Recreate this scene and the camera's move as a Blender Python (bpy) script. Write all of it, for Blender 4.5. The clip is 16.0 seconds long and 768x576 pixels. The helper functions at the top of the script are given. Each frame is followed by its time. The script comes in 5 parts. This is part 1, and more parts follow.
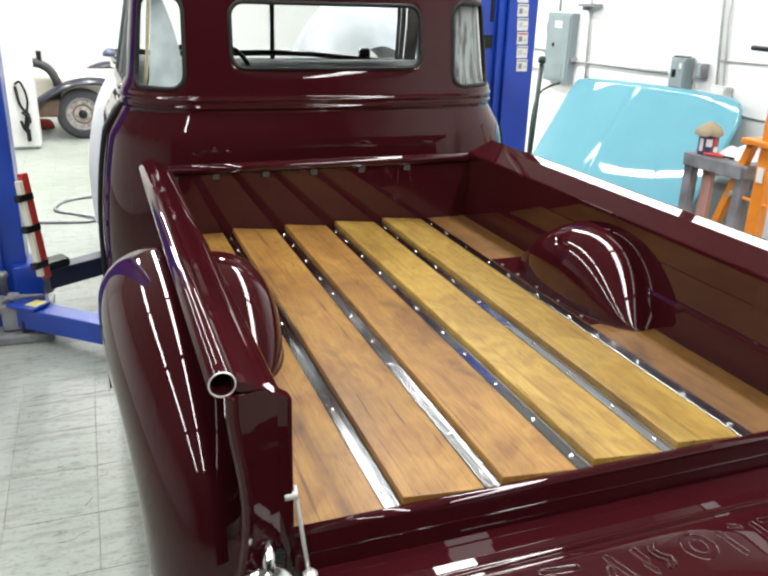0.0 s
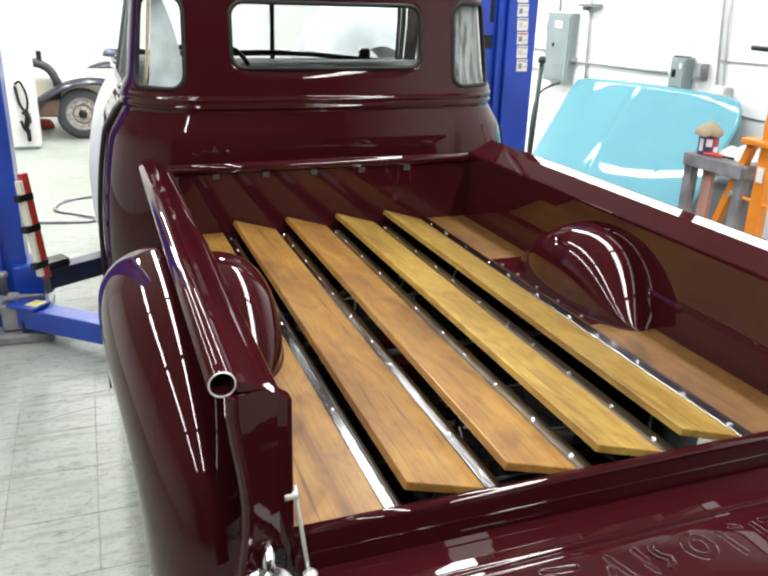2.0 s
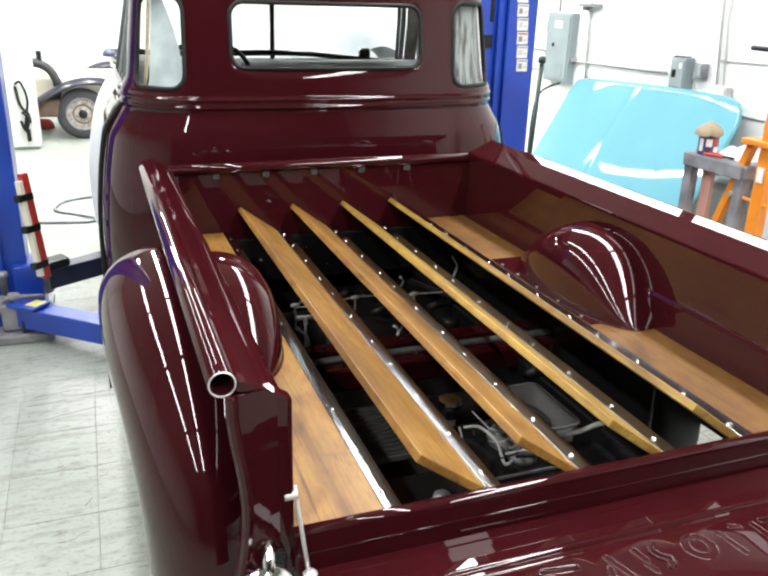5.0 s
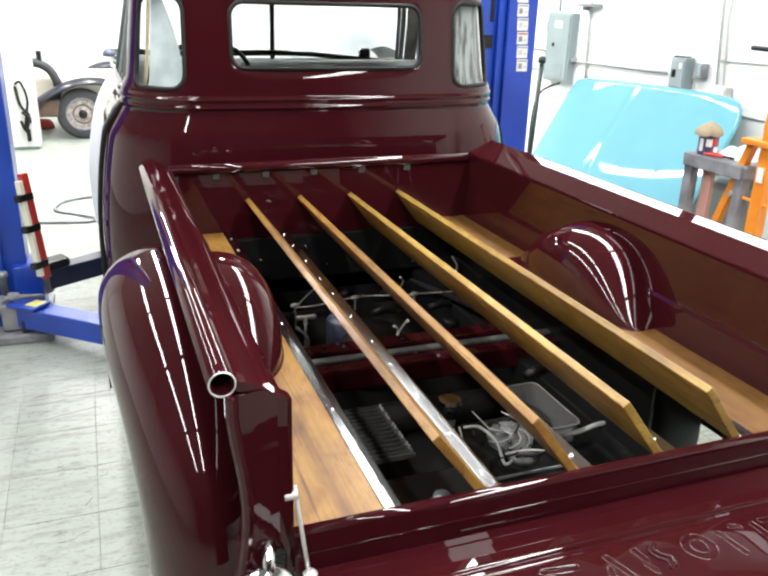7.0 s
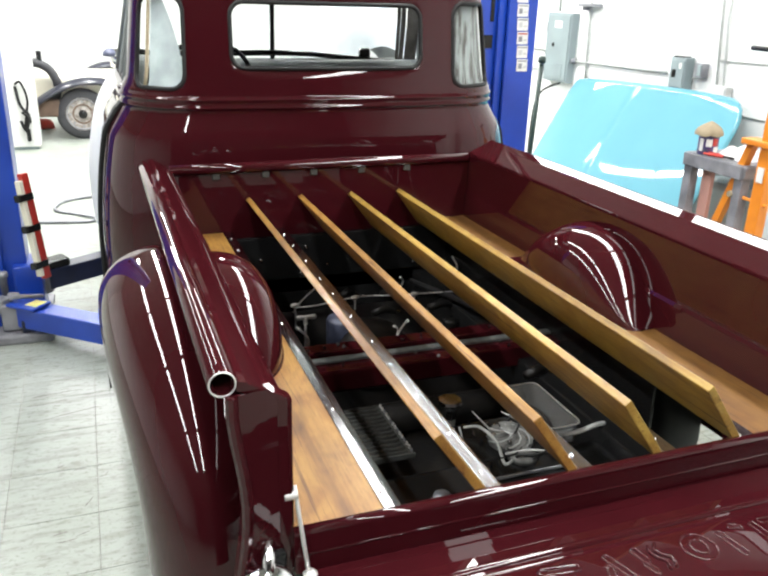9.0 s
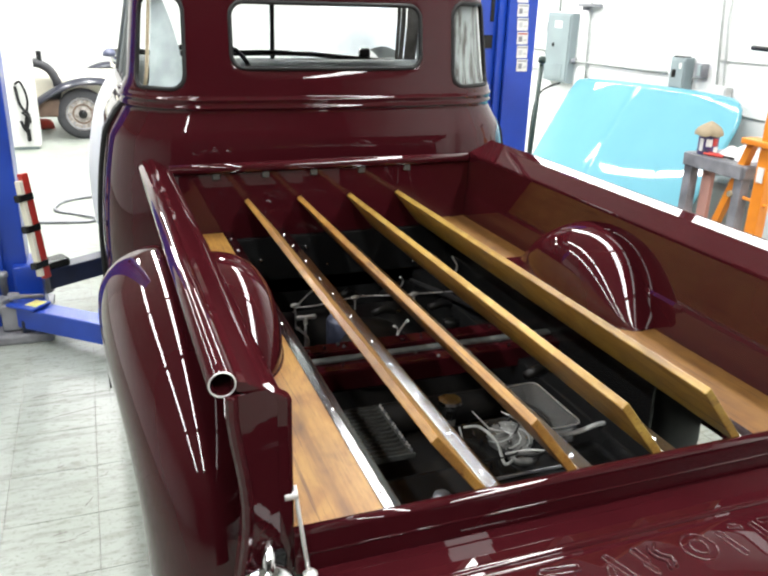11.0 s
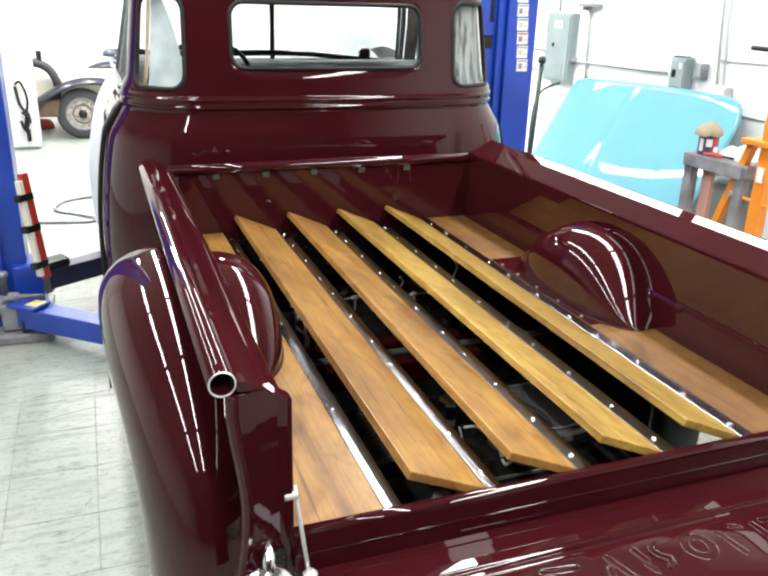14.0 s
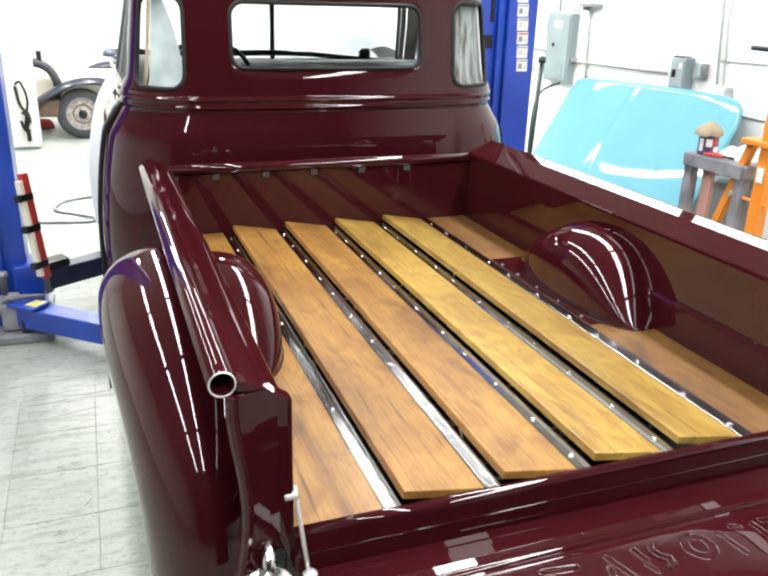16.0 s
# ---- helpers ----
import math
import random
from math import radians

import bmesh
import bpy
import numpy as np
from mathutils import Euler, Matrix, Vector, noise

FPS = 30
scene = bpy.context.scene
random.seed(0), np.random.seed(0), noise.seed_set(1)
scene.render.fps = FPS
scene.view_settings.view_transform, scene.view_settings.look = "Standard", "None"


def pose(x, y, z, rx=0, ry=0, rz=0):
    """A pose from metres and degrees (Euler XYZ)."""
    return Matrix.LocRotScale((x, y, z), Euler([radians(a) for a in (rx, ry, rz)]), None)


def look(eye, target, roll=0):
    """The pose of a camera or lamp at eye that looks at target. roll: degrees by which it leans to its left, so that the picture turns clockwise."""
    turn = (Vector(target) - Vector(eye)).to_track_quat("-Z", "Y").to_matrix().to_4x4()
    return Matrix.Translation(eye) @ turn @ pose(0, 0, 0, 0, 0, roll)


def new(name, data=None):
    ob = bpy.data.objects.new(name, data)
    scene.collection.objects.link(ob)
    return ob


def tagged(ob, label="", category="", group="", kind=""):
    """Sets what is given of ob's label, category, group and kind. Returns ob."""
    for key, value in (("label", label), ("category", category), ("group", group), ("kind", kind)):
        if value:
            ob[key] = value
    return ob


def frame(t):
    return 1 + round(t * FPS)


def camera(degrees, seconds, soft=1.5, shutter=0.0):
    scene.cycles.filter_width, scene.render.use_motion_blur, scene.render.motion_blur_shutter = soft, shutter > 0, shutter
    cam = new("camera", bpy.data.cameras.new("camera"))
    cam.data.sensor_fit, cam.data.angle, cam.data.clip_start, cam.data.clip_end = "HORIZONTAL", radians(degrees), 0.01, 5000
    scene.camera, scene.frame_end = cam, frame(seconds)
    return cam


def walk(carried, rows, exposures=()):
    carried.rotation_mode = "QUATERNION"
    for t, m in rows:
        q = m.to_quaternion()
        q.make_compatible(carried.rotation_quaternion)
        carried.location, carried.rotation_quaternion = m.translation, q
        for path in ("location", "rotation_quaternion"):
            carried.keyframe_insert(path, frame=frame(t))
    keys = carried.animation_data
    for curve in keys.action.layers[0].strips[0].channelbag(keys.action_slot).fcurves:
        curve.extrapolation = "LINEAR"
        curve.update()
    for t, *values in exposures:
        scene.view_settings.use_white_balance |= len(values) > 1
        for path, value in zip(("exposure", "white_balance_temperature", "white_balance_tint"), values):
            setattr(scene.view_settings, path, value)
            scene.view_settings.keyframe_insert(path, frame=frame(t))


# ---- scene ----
# The camera stands still behind the truck's lowered tailgate.
cam = camera(52.92, 16.0, soft=2.4)
EYE = Vector((-0.879, -1.1198, 1.7146))
YAW, PITCH = radians(20.725), radians(-20.619)
AIM = EYE + Vector((math.sin(YAW) * math.cos(PITCH), math.cos(YAW) * math.cos(PITCH), math.sin(PITCH)))
walk(cam, [(0.0, look(EYE, AIM, 1.681)), (16.0, look(EYE, AIM, 1.681))],
     exposures=[(0.0, -0.20), (2.0, -0.10), (4.0, 0.10), (7.5, 0.2), (12.5, 0.22), (15.0, 0.25), (16.0, 0.23)])

# ---------------------------------------------------------------- world and light
world = bpy.data.worlds.new("sky")
scene.world = world
world.use_nodes = True
sky = world.node_tree.nodes.new("ShaderNodeTexSky")
sky.sky_type, sky.sun_disc = "NISHITA", False
sky.sun_elevation, sky.sun_rotation = radians(45), radians(-60)
world.node_tree.links.new(sky.outputs[0], world.node_tree.nodes["Background"].inputs[0])
world.node_tree.nodes["Background"].inputs[1].default_value = 0.1

CEIL = 3.9
LAMP_ROWS = ((-2.5, 0.17, 48), (-0.95, 0.17, 46), (1.35, 0.34, 82))  # place, width and power of each row
LAMP_YS = (-2.6, -0.2, 2.2, 4.6, 7.0, 9.4)
for lx, lw, power in LAMP_ROWS:
    for ly in LAMP_YS:
        data = bpy.data.lights.new("tube_light", "AREA")
        data.shape, data.size, data.size_y = "RECTANGLE", lw, 2.25
        data.energy, data.color = power if ly < 6 else 115, (1.0, 1.0, 0.985)
        lamp = new("tube_light", data)
        lamp.matrix_world = pose(lx, ly, CEIL - 0.13)


# ---------------------------------------------------------------- materials
def material(name, colour, rough=0.5, metal=0.0, second=None, scale=8.0, stretch=(1, 1, 1), bump=0.0, bump_scale=60.0,
             coat=0.0, coat_rough=0.03, spread=0.0, spec=0.5, contrast=(0.35, 0.65), rough_var=0.0, ior=1.5):
    m = bpy.data.materials.new(name)
    m.use_nodes = True
    nt = m.node_tree
    b = nt.nodes["Principled BSDF"]
    b.inputs["Roughness"].default_value = rough
    b.inputs["Metallic"].default_value = metal
    b.inputs["IOR"].default_value = ior
    b.inputs["Specular IOR Level"].default_value = spec
    b.inputs["Coat Weight"].default_value = coat
    b.inputs["Coat Roughness"].default_value = coat_rough
    b.inputs["Coat IOR"].default_value = 1.45
    tex = nt.nodes.new("ShaderNodeTexCoord")
    mp = nt.nodes.new("ShaderNodeMapping")
    mp.inputs["Scale"].default_value = stretch
    nt.links.new(tex.outputs["Object"], mp.inputs[0])
    n1 = nt.nodes.new("ShaderNodeTexNoise")
    n1.inputs["Scale"].default_value, n1.inputs["Detail"].default_value = scale, 6
    nt.links.new(mp.outputs[0], n1.inputs["Vector"])
    ramp = nt.nodes.new("ShaderNodeValToRGB")
    ramp.color_ramp.elements[0].position, ramp.color_ramp.elements[1].position = contrast
    ramp.color_ramp.elements[0].color = (*colour, 1)
    ramp.color_ramp.elements[1].color = (*(second or [c * 0.85 for c in colour]), 1)
    nt.links.new(n1.outputs["Fac"], ramp.inputs[0])
    out = ramp.outputs[0]
    if spread:
        info = nt.nodes.new("ShaderNodeObjectInfo")
        mul = nt.nodes.new("ShaderNodeMapRange")
        mul.inputs["To Min"].default_value, mul.inputs["To Max"].default_value = 1 - spread, 1 + spread
        nt.links.new(info.outputs["Random"], mul.inputs["Value"])
        hsv = nt.nodes.new("ShaderNodeHueSaturation")
        nt.links.new(out, hsv.inputs["Color"])
        nt.links.new(mul.outputs[0], hsv.inputs["Value"])
        out = hsv.outputs[0]
    nt.links.new(out, b.inputs["Base Color"])
    if rough_var:
        mr = nt.nodes.new("ShaderNodeMapRange")
        mr.inputs["To Min"].default_value, mr.inputs["To Max"].default_value = rough - rough_var, rough + rough_var
        nt.links.new(n1.outputs["Fac"], mr.inputs["Value"])
        nt.links.new(mr.outputs[0], b.inputs["Roughness"])
    if bump:
        n2 = nt.nodes.new("ShaderNodeTexNoise")
        n2.inputs["Scale"].default_value, n2.inputs["Detail"].default_value = bump_scale, 4
        nt.links.new(mp.outputs[0], n2.inputs["Vector"])
        bp = nt.nodes.new("ShaderNodeBump")
        bp.inputs["Strength"].default_value, bp.inputs["Distance"].default_value = bump, 0.002
        nt.links.new(n2.outputs["Fac"], bp.inputs["Height"])
        nt.links.new(bp.outputs[0], b.inputs["Normal"])
    return m


def wood(name, light, dark, spread=0.1):
    """Varnished boards whose grain runs along y, with broad figure, fine pores and a few dark streaks."""
    m = bpy.data.materials.new(name)
    m.use_nodes = True
    nt = m.node_tree
    b = nt.nodes["Principled BSDF"]
    b.inputs["Roughness"].default_value = 0.5
    b.inputs["Coat Weight"].default_value, b.inputs["Coat Roughness"].default_value = 0.25, 0.22
    tex = nt.nodes.new("ShaderNodeTexCoord")
    info = nt.nodes.new("ShaderNodeObjectInfo")
    shift = nt.nodes.new("ShaderNodeVectorMath")
    shift.operation = "MULTIPLY_ADD"
    comb = nt.nodes.new("ShaderNodeCombineXYZ")
    for i in range(3):
        nt.links.new(info.outputs["Random"], comb.inputs[i])
    shift.inputs[1].default_value = (7, 13, 5)
    nt.links.new(comb.outputs[0], shift.inputs[0])
    nt.links.new(tex.outputs["Object"], shift.inputs[2])

    def tone(scale, stretch, lo, hi, c0, c1, detail=6, distortion=0.0):
        mp = nt.nodes.new("ShaderNodeMapping")
        mp.inputs["Scale"].default_value = stretch
        nt.links.new(shift.outputs[0], mp.inputs[0])
        n = nt.nodes.new("ShaderNodeTexNoise")
        n.inputs["Scale"].default_value, n.inputs["Detail"].default_value = scale, detail
        n.inputs["Distortion"].default_value = distortion
        nt.links.new(mp.outputs[0], n.inputs["Vector"])
        r = nt.nodes.new("ShaderNodeValToRGB")
        r.color_ramp.elements[0].position, r.color_ramp.elements[1].position = lo, hi
        r.color_ramp.elements[0].color, r.color_ramp.elements[1].color = (*c0, 1), (*c1, 1)
        nt.links.new(n.outputs["Fac"], r.inputs[0])
        return r.outputs[0], n

    def mix(a, bb, kind, fac):
        x = nt.nodes.new("ShaderNodeMixRGB")
        x.blend_type = kind
        x.inputs[0].default_value = fac
        nt.links.new(a, x.inputs[1])
        nt.links.new(bb, x.inputs[2])
        return x.outputs[0]
    base, n1 = tone(2.2, (3.0, 0.55, 3.0), 0.3, 0.7, light, dark, 5, 0.9)
    grain, n2 = tone(34, (3.2, 0.075, 3.2), 0.36, 0.58, (0.66, 0.58, 0.5), (1.05, 1.05, 1.05), 8, 0.7)
    streak, _ = tone(6, (3.2, 0.06, 3.2), 0.33, 0.42, (0.5, 0.4, 0.34), (1, 1, 1), 3, 0.6)
    patch, _ = tone(3.5, (1, 1, 1), 0.32, 0.55, (0.74, 0.70, 0.64), (1.08, 1.08, 1.08), 3)
    fleck, _ = tone(120, (1.6, 0.22, 1.6), 0.34, 0.5, (0.62, 0.56, 0.5), (1.04, 1.04, 1.04), 3)
    crack, _ = tone(9, (7.0, 0.16, 7.0), 0.335, 0.37, (0.36, 0.28, 0.22), (1, 1, 1), 5, 1.4)
    smudge, _ = tone(1.7, (2.2, 1.0, 2.2), 0.30, 0.46, (0.66, 0.63, 0.58), (1.03, 1.03, 1.03), 4, 1.2)
    figure, _ = tone(5.5, (1.5, 0.8, 1.5), 0.36, 0.60, (0.72, 0.60, 0.48), (1.06, 1.06, 1.06), 5, 2.6)
    stain, _ = tone(2.6, (1.7, 0.9, 1.7), 0.29, 0.40, (0.58, 0.56, 0.56), (1, 1, 1), 6, 1.8)
    c = mix(base, grain, "MULTIPLY", 0.42)
    c = mix(c, fleck, "MULTIPLY", 0.4)
    c = mix(c, smudge, "MULTIPLY", 0.5)
    c = mix(c, streak, "MULTIPLY", 0.45)
    c = mix(c, patch, "MULTIPLY", 0.6)
    c = mix(c, crack, "MULTIPLY", 0.85)
    c = mix(c, figure, "MULTIPLY", 0.75)
    c = mix(c, stain, "MULTIPLY", 0.85)
    mul = nt.nodes.new("ShaderNodeMapRange")
    mul.inputs["To Min"].default_value, mul.inputs["To Max"].default_value = 1 - spread, 1 + spread
    nt.links.new(info.outputs["Random"], mul.inputs["Value"])
    hsv = nt.nodes.new("ShaderNodeHueSaturation")
    nt.links.new(c, hsv.inputs["Color"])
    nt.links.new(mul.outputs[0], hsv.inputs["Value"])
    nt.links.new(hsv.outputs[0], b.inputs["Base Color"])
    bp = nt.nodes.new("ShaderNodeBump")
    bp.inputs["Strength"].default_value, bp.inputs["Distance"].default_value = 0.12, 0.001
    nt.links.new(n2.outputs["Fac"], bp.inputs["Height"])
    nt.links.new(bp.outputs[0], b.inputs["Normal"])
    return m


def glass(name, tint=(0.9, 0.95, 0.93), rough=0.0):
    m = bpy.data.materials.new(name)
    m.use_nodes = True
    b = m.node_tree.nodes["Principled BSDF"]
    b.inputs["Base Color"].default_value = (*tint, 1)
    b.inputs["Transmission Weight"].default_value = 1
    b.inputs["Roughness"].default_value = rough
    b.inputs["IOR"].default_value = 1.12
    return m


MAROON = material("maroon_paint", (0.036, 0.0044, 0.0066), 0.6, second=(0.031, 0.0038, 0.0057), scale=3, coat=1.0, coat_rough=0.008, spec=0.0)
WOOD_A = wood("honey_oak", (0.375, 0.250, 0.050), (0.260, 0.158, 0.026))
WOOD_B = wood("brown_oak", (0.31, 0.168, 0.033), (0.20, 0.096, 0.017))
WOOD_C = wood("red_brown_oak", (0.22, 0.112, 0.024), (0.13, 0.058, 0.013))
STRIP = material("brushed_strip", (0.52, 0.525, 0.535), 0.15, 1.0, second=(0.38, 0.385, 0.39), scale=14, stretch=(4, 0.2, 4), rough_var=0.05)
STEEL = material("polished_steel", (0.72, 0.72, 0.73), 0.16, 1.0, second=(0.6, 0.6, 0.62), scale=14, stretch=(4, 0.2, 4), rough_var=0.08)
SATIN = material("satin_bright_metal", (0.85, 0.84, 0.82), 0.38, 0.7, second=(0.75, 0.74, 0.72), scale=30)
CHROME = material("chrome", (0.85, 0.85, 0.86), 0.05, 1.0)
RUBBER = material("black_rubber", (0.008, 0.008, 0.0085), 0.5, second=(0.013, 0.013, 0.013), scale=20, spec=0.3)
BLACK = material("black_enamel", (0.011, 0.0115, 0.0115), 0.22, second=(0.010, 0.010, 0.0105), scale=12, bump=0.05, bump_scale=90, spec=0.35)
GREASY = material("greasy_black_iron", (0.004, 0.004, 0.0045), 0.4, second=(0.011, 0.010, 0.009), scale=18, bump=0.3, bump_scale=70, spec=0.25)
WALL = material("white_wall_paint", (0.80, 0.81, 0.80), 0.6, second=(0.75, 0.76, 0.75), scale=1.3, bump=0.06, bump_scale=40)
# ceiling is out of view; its grey is set by what the paint reflects
CEILING = material("unseen_ceiling", (0.27, 0.26, 0.245), 0.9, second=(0.33, 0.315, 0.30), scale=1.2, bump=0.08, bump_scale=30)
HOUSING = material("white_enamel", (0.75, 0.75, 0.73), 0.4, scale=4)
# dark colour stands in for the poor light at the unseen south end
DIMWALL = material("dim_end_wall", (0.06, 0.05, 0.045), 0.7, second=(0.03, 0.026, 0.024), scale=0.9, bump=0.1, bump_scale=20)
BLUE = material("blue_lift_paint", (0.008, 0.055, 0.42), 0.35, second=(0.008, 0.045, 0.34), scale=5, bump=0.05, bump_scale=50, coat=0.3, coat_rough=0.15)
GREY = material("grey_enamel", (0.27, 0.33, 0.34), 0.45, second=(0.23, 0.28, 0.29), scale=4, bump=0.05)
ORANGE = material("orange_paint", (0.80, 0.27, 0.02), 0.4, second=(0.68, 0.21, 0.02), scale=6, bump=0.05)
TURQ = material("turquoise_paint", (0.13, 0.35, 0.425), 0.55, second=(0.12, 0.33, 0.405), scale=2, coat=0.9, coat_rough=0.03, spec=0.1, bump=0.35, bump_scale=5)
CREAM = material("cream_paint", (0.75, 0.72, 0.6), 0.3, second=(0.7, 0.67, 0.55), scale=4, coat=0.5)
WHITECLOTH = material("white_cover", (0.8, 0.8, 0.8), 0.7, second=(0.7, 0.72, 0.73), scale=5, bump=0.4, bump_scale=14)
GALV = material("galvanised_tube", (0.55, 0.57, 0.56), 0.45, 0.2, second=(0.45, 0.47, 0.46), scale=20)
GLASS = glass("window_glass")
CLEAR = glass("clear_plastic", (0.95, 0.96, 0.96), 0.12)
CLEAR.node_tree.nodes["Principled BSDF"].inputs["Transmission Weight"].default_value = 0.9
LIGHTGREY = material("pale_plastic", (0.55, 0.56, 0.55), 0.4, second=(0.48, 0.49, 0.48), scale=20)
RED = material("red_paint", (0.42, 0.03, 0.02), 0.4, second=(0.34, 0.025, 0.02), scale=10, bump=0.1)
SILLSTEEL = material("dusty_sill_steel", (0.15, 0.16, 0.155), 0.6, 0.3, second=(0.08, 0.085, 0.08), scale=26, bump=0.2)
TIN = material("worn_steel_plate", (0.32, 0.33, 0.35), 0.5, 0.5, second=(0.22, 0.22, 0.24), scale=12, bump=0.1)
BLUEGREY = material("blue_grey_plastic", (0.09, 0.10, 0.16), 0.4, second=(0.04, 0.045, 0.07), scale=12)
STICKER = material("white_sticker", (0.75, 0.75, 0.72), 0.5, second=(0.68, 0.68, 0.66), scale=20)
YELLOW = material("yellow_label", (0.65, 0.60, 0.15), 0.5, second=(0.5, 0.45, 0.12), scale=30)
GREEN = material("dark_green_paint", (0.03, 0.055, 0.045), 0.4, second=(0.02, 0.04, 0.033), scale=12)
CARTGREY = material("worn_grey_paint", (0.26, 0.26, 0.28), 0.5, second=(0.15, 0.15, 0.165), scale=9, bump=0.1)
LUG = material("dull_lug_paint", (0.06, 0.06, 0.055), 0.6, second=(0.04, 0.04, 0.037), scale=40)
# grey streaks painted for the reflection in the right corner window
STREAKY = material("streaked_reflection", (0.22, 0.24, 0.24), 0.3, second=(0.05, 0.043, 0.037), scale=9, stretch=(6, 6, 0.5), contrast=(0.42, 0.62), coat=0.5)
CASTING = material("cast_metal", (0.26, 0.265, 0.255), 0.5, 0.4, second=(0.09, 0.09, 0.088), scale=22, bump=0.5, bump_scale=60)
RIBGREY = material("dull_ribbed_plastic", (0.035, 0.037, 0.035), 0.4, second=(0.06, 0.062, 0.058), scale=40, bump=0.6, bump_scale=80)
FILM = material("grey_film", (0.40, 0.45, 0.46), 0.35, second=(0.27, 0.31, 0.32), scale=9, bump=0.5, bump_scale=16, coat=0.4)
DARKBLUE = material("dark_blue_paint", (0.008, 0.014, 0.05), 0.35, second=(0.006, 0.009, 0.03), scale=9, bump=0.1)
RIM_PAINT = material("worn_rim_paint", (0.46, 0.43, 0.40), 0.5, second=(0.16, 0.13, 0.11), scale=22)
CABIN_TRIM = material("dark_cab_trim", (0.035, 0.031, 0.028), 0.5, second=(0.055, 0.05, 0.045), scale=20)
PINK = material("pink_board", (0.72, 0.40, 0.34), 0.7, second=(0.66, 0.36, 0.30), scale=7)
NAVY = material("blue_tin_print", (0.03, 0.06, 0.22), 0.35, second=(0.10, 0.05, 0.12), scale=30)
KRAFT = material("tan_cloth", (0.33, 0.27, 0.18), 0.85, second=(0.25, 0.20, 0.13), scale=18, bump=0.3)
PLASTIC = material("pale_plastic_sheet", (0.52, 0.56, 0.58), 0.5, second=(0.40, 0.44, 0.46), scale=5, bump=0.5, bump_scale=12)
OLDBLACK = material("faded_black_paint", (0.02, 0.022, 0.035), 0.3, second=(0.03, 0.032, 0.045), scale=5, coat=0.4)
BROWNISH = material("brown_running_board", (0.16, 0.10, 0.07), 0.6, second=(0.11, 0.07, 0.05), scale=8)
TYRE = material("dusty_tyre", (0.05, 0.05, 0.055), 0.7, second=(0.035, 0.035, 0.04), scale=15)
SCUFF = material("rubber_scuff", (0.12, 0.115, 0.105), 0.7, second=(0.2, 0.19, 0.17), scale=60)
FABRIC = material("cab_lining", (0.28, 0.30, 0.30), 0.7, second=(0.22, 0.24, 0.24), scale=10)


# ---------------------------------------------------------------- mesh helpers
def part(name, bm, mat, parent=None, label="", smooth=False, kind=""):
    me = bpy.data.meshes.new(name)
    bm.normal_update()
    bm.to_mesh(me)
    bm.free()
    me.materials.append(mat)
    if smooth:
        for f in me.polygons:
            f.use_smooth = True
    ob = new(name, me)
    if parent:
        ob.parent = parent
    return tagged(ob, label, kind=kind)


def thing(name, label, category, m=None, group="", kind=""):
    ob = new(name)
    ob.empty_display_size = 0.1
    if m:
        ob.matrix_basis = m
    return tagged(ob, label, category, group, kind)


def add_box(bm, lo, hi, bevel=0.0, m=None, segments=2):
    c = [(a + b) / 2 for a, b in zip(lo, hi)]
    s = [abs(b - a) for a, b in zip(lo, hi)]
    mat = Matrix.Translation(c) @ Matrix.Diagonal((*s, 1))
    made = bmesh.ops.create_cube(bm, size=1, matrix=(m @ mat) if m else mat)
    if bevel:
        edges = list({e for v in made["verts"] for e in v.link_edges})
        bmesh.ops.bevel(bm, geom=edges, offset=bevel, segments=segments, affect="EDGES", profile=0.5)
    return bm


def box(lo, hi, bevel=0.0, m=None, segments=2):
    return add_box(bmesh.new(), lo, hi, bevel, m, segments)


def add_tube(bm, pts, r, n=12, caps=True):
    """A round bar along points; r is one radius or one for each point."""
    pts = [Vector(q) for q in pts]
    rings, last = [], None
    for i, q in enumerate(pts):
        d = (pts[min(i + 1, len(pts) - 1)] - pts[max(i - 1, 0)]).normalized()
        if last is None:
            a = d.orthogonal().normalized()
        else:
            a = (last - d * last.dot(d)).normalized()
        last = a
        c = d.cross(a)
        rr = r[i] if isinstance(r, (list, tuple)) else r
        rings.append([bm.verts.new(q + rr * (math.cos(2 * math.pi * k / n) * a + math.sin(2 * math.pi * k / n) * c)) for k in range(n)])
    for a, c in zip(rings, rings[1:]):
        for k in range(n):
            bm.faces.new((a[k], a[(k + 1) % n], c[(k + 1) % n], c[k]))
    if caps:
        bm.faces.new(rings[0][::-1])
        bm.faces.new(rings[-1])
    return bm


def tube(pts, r, n=12, caps=True):
    return add_tube(bmesh.new(), pts, r, n, caps)


def arc(c, r, a0, a1, n, axis="y", squash=1.0):
    out = []
    for i in range(n + 1):
        a = radians(a0 + (a1 - a0) * i / n)
        u, v = r * math.cos(a), r * squash * math.sin(a)
        out.append({"y": (c[0] + u, c[1], c[2] + v), "x": (c[0], c[1] + u, c[2] + v), "z": (c[0] + u, c[1] + v, c[2])}[axis])
    return out


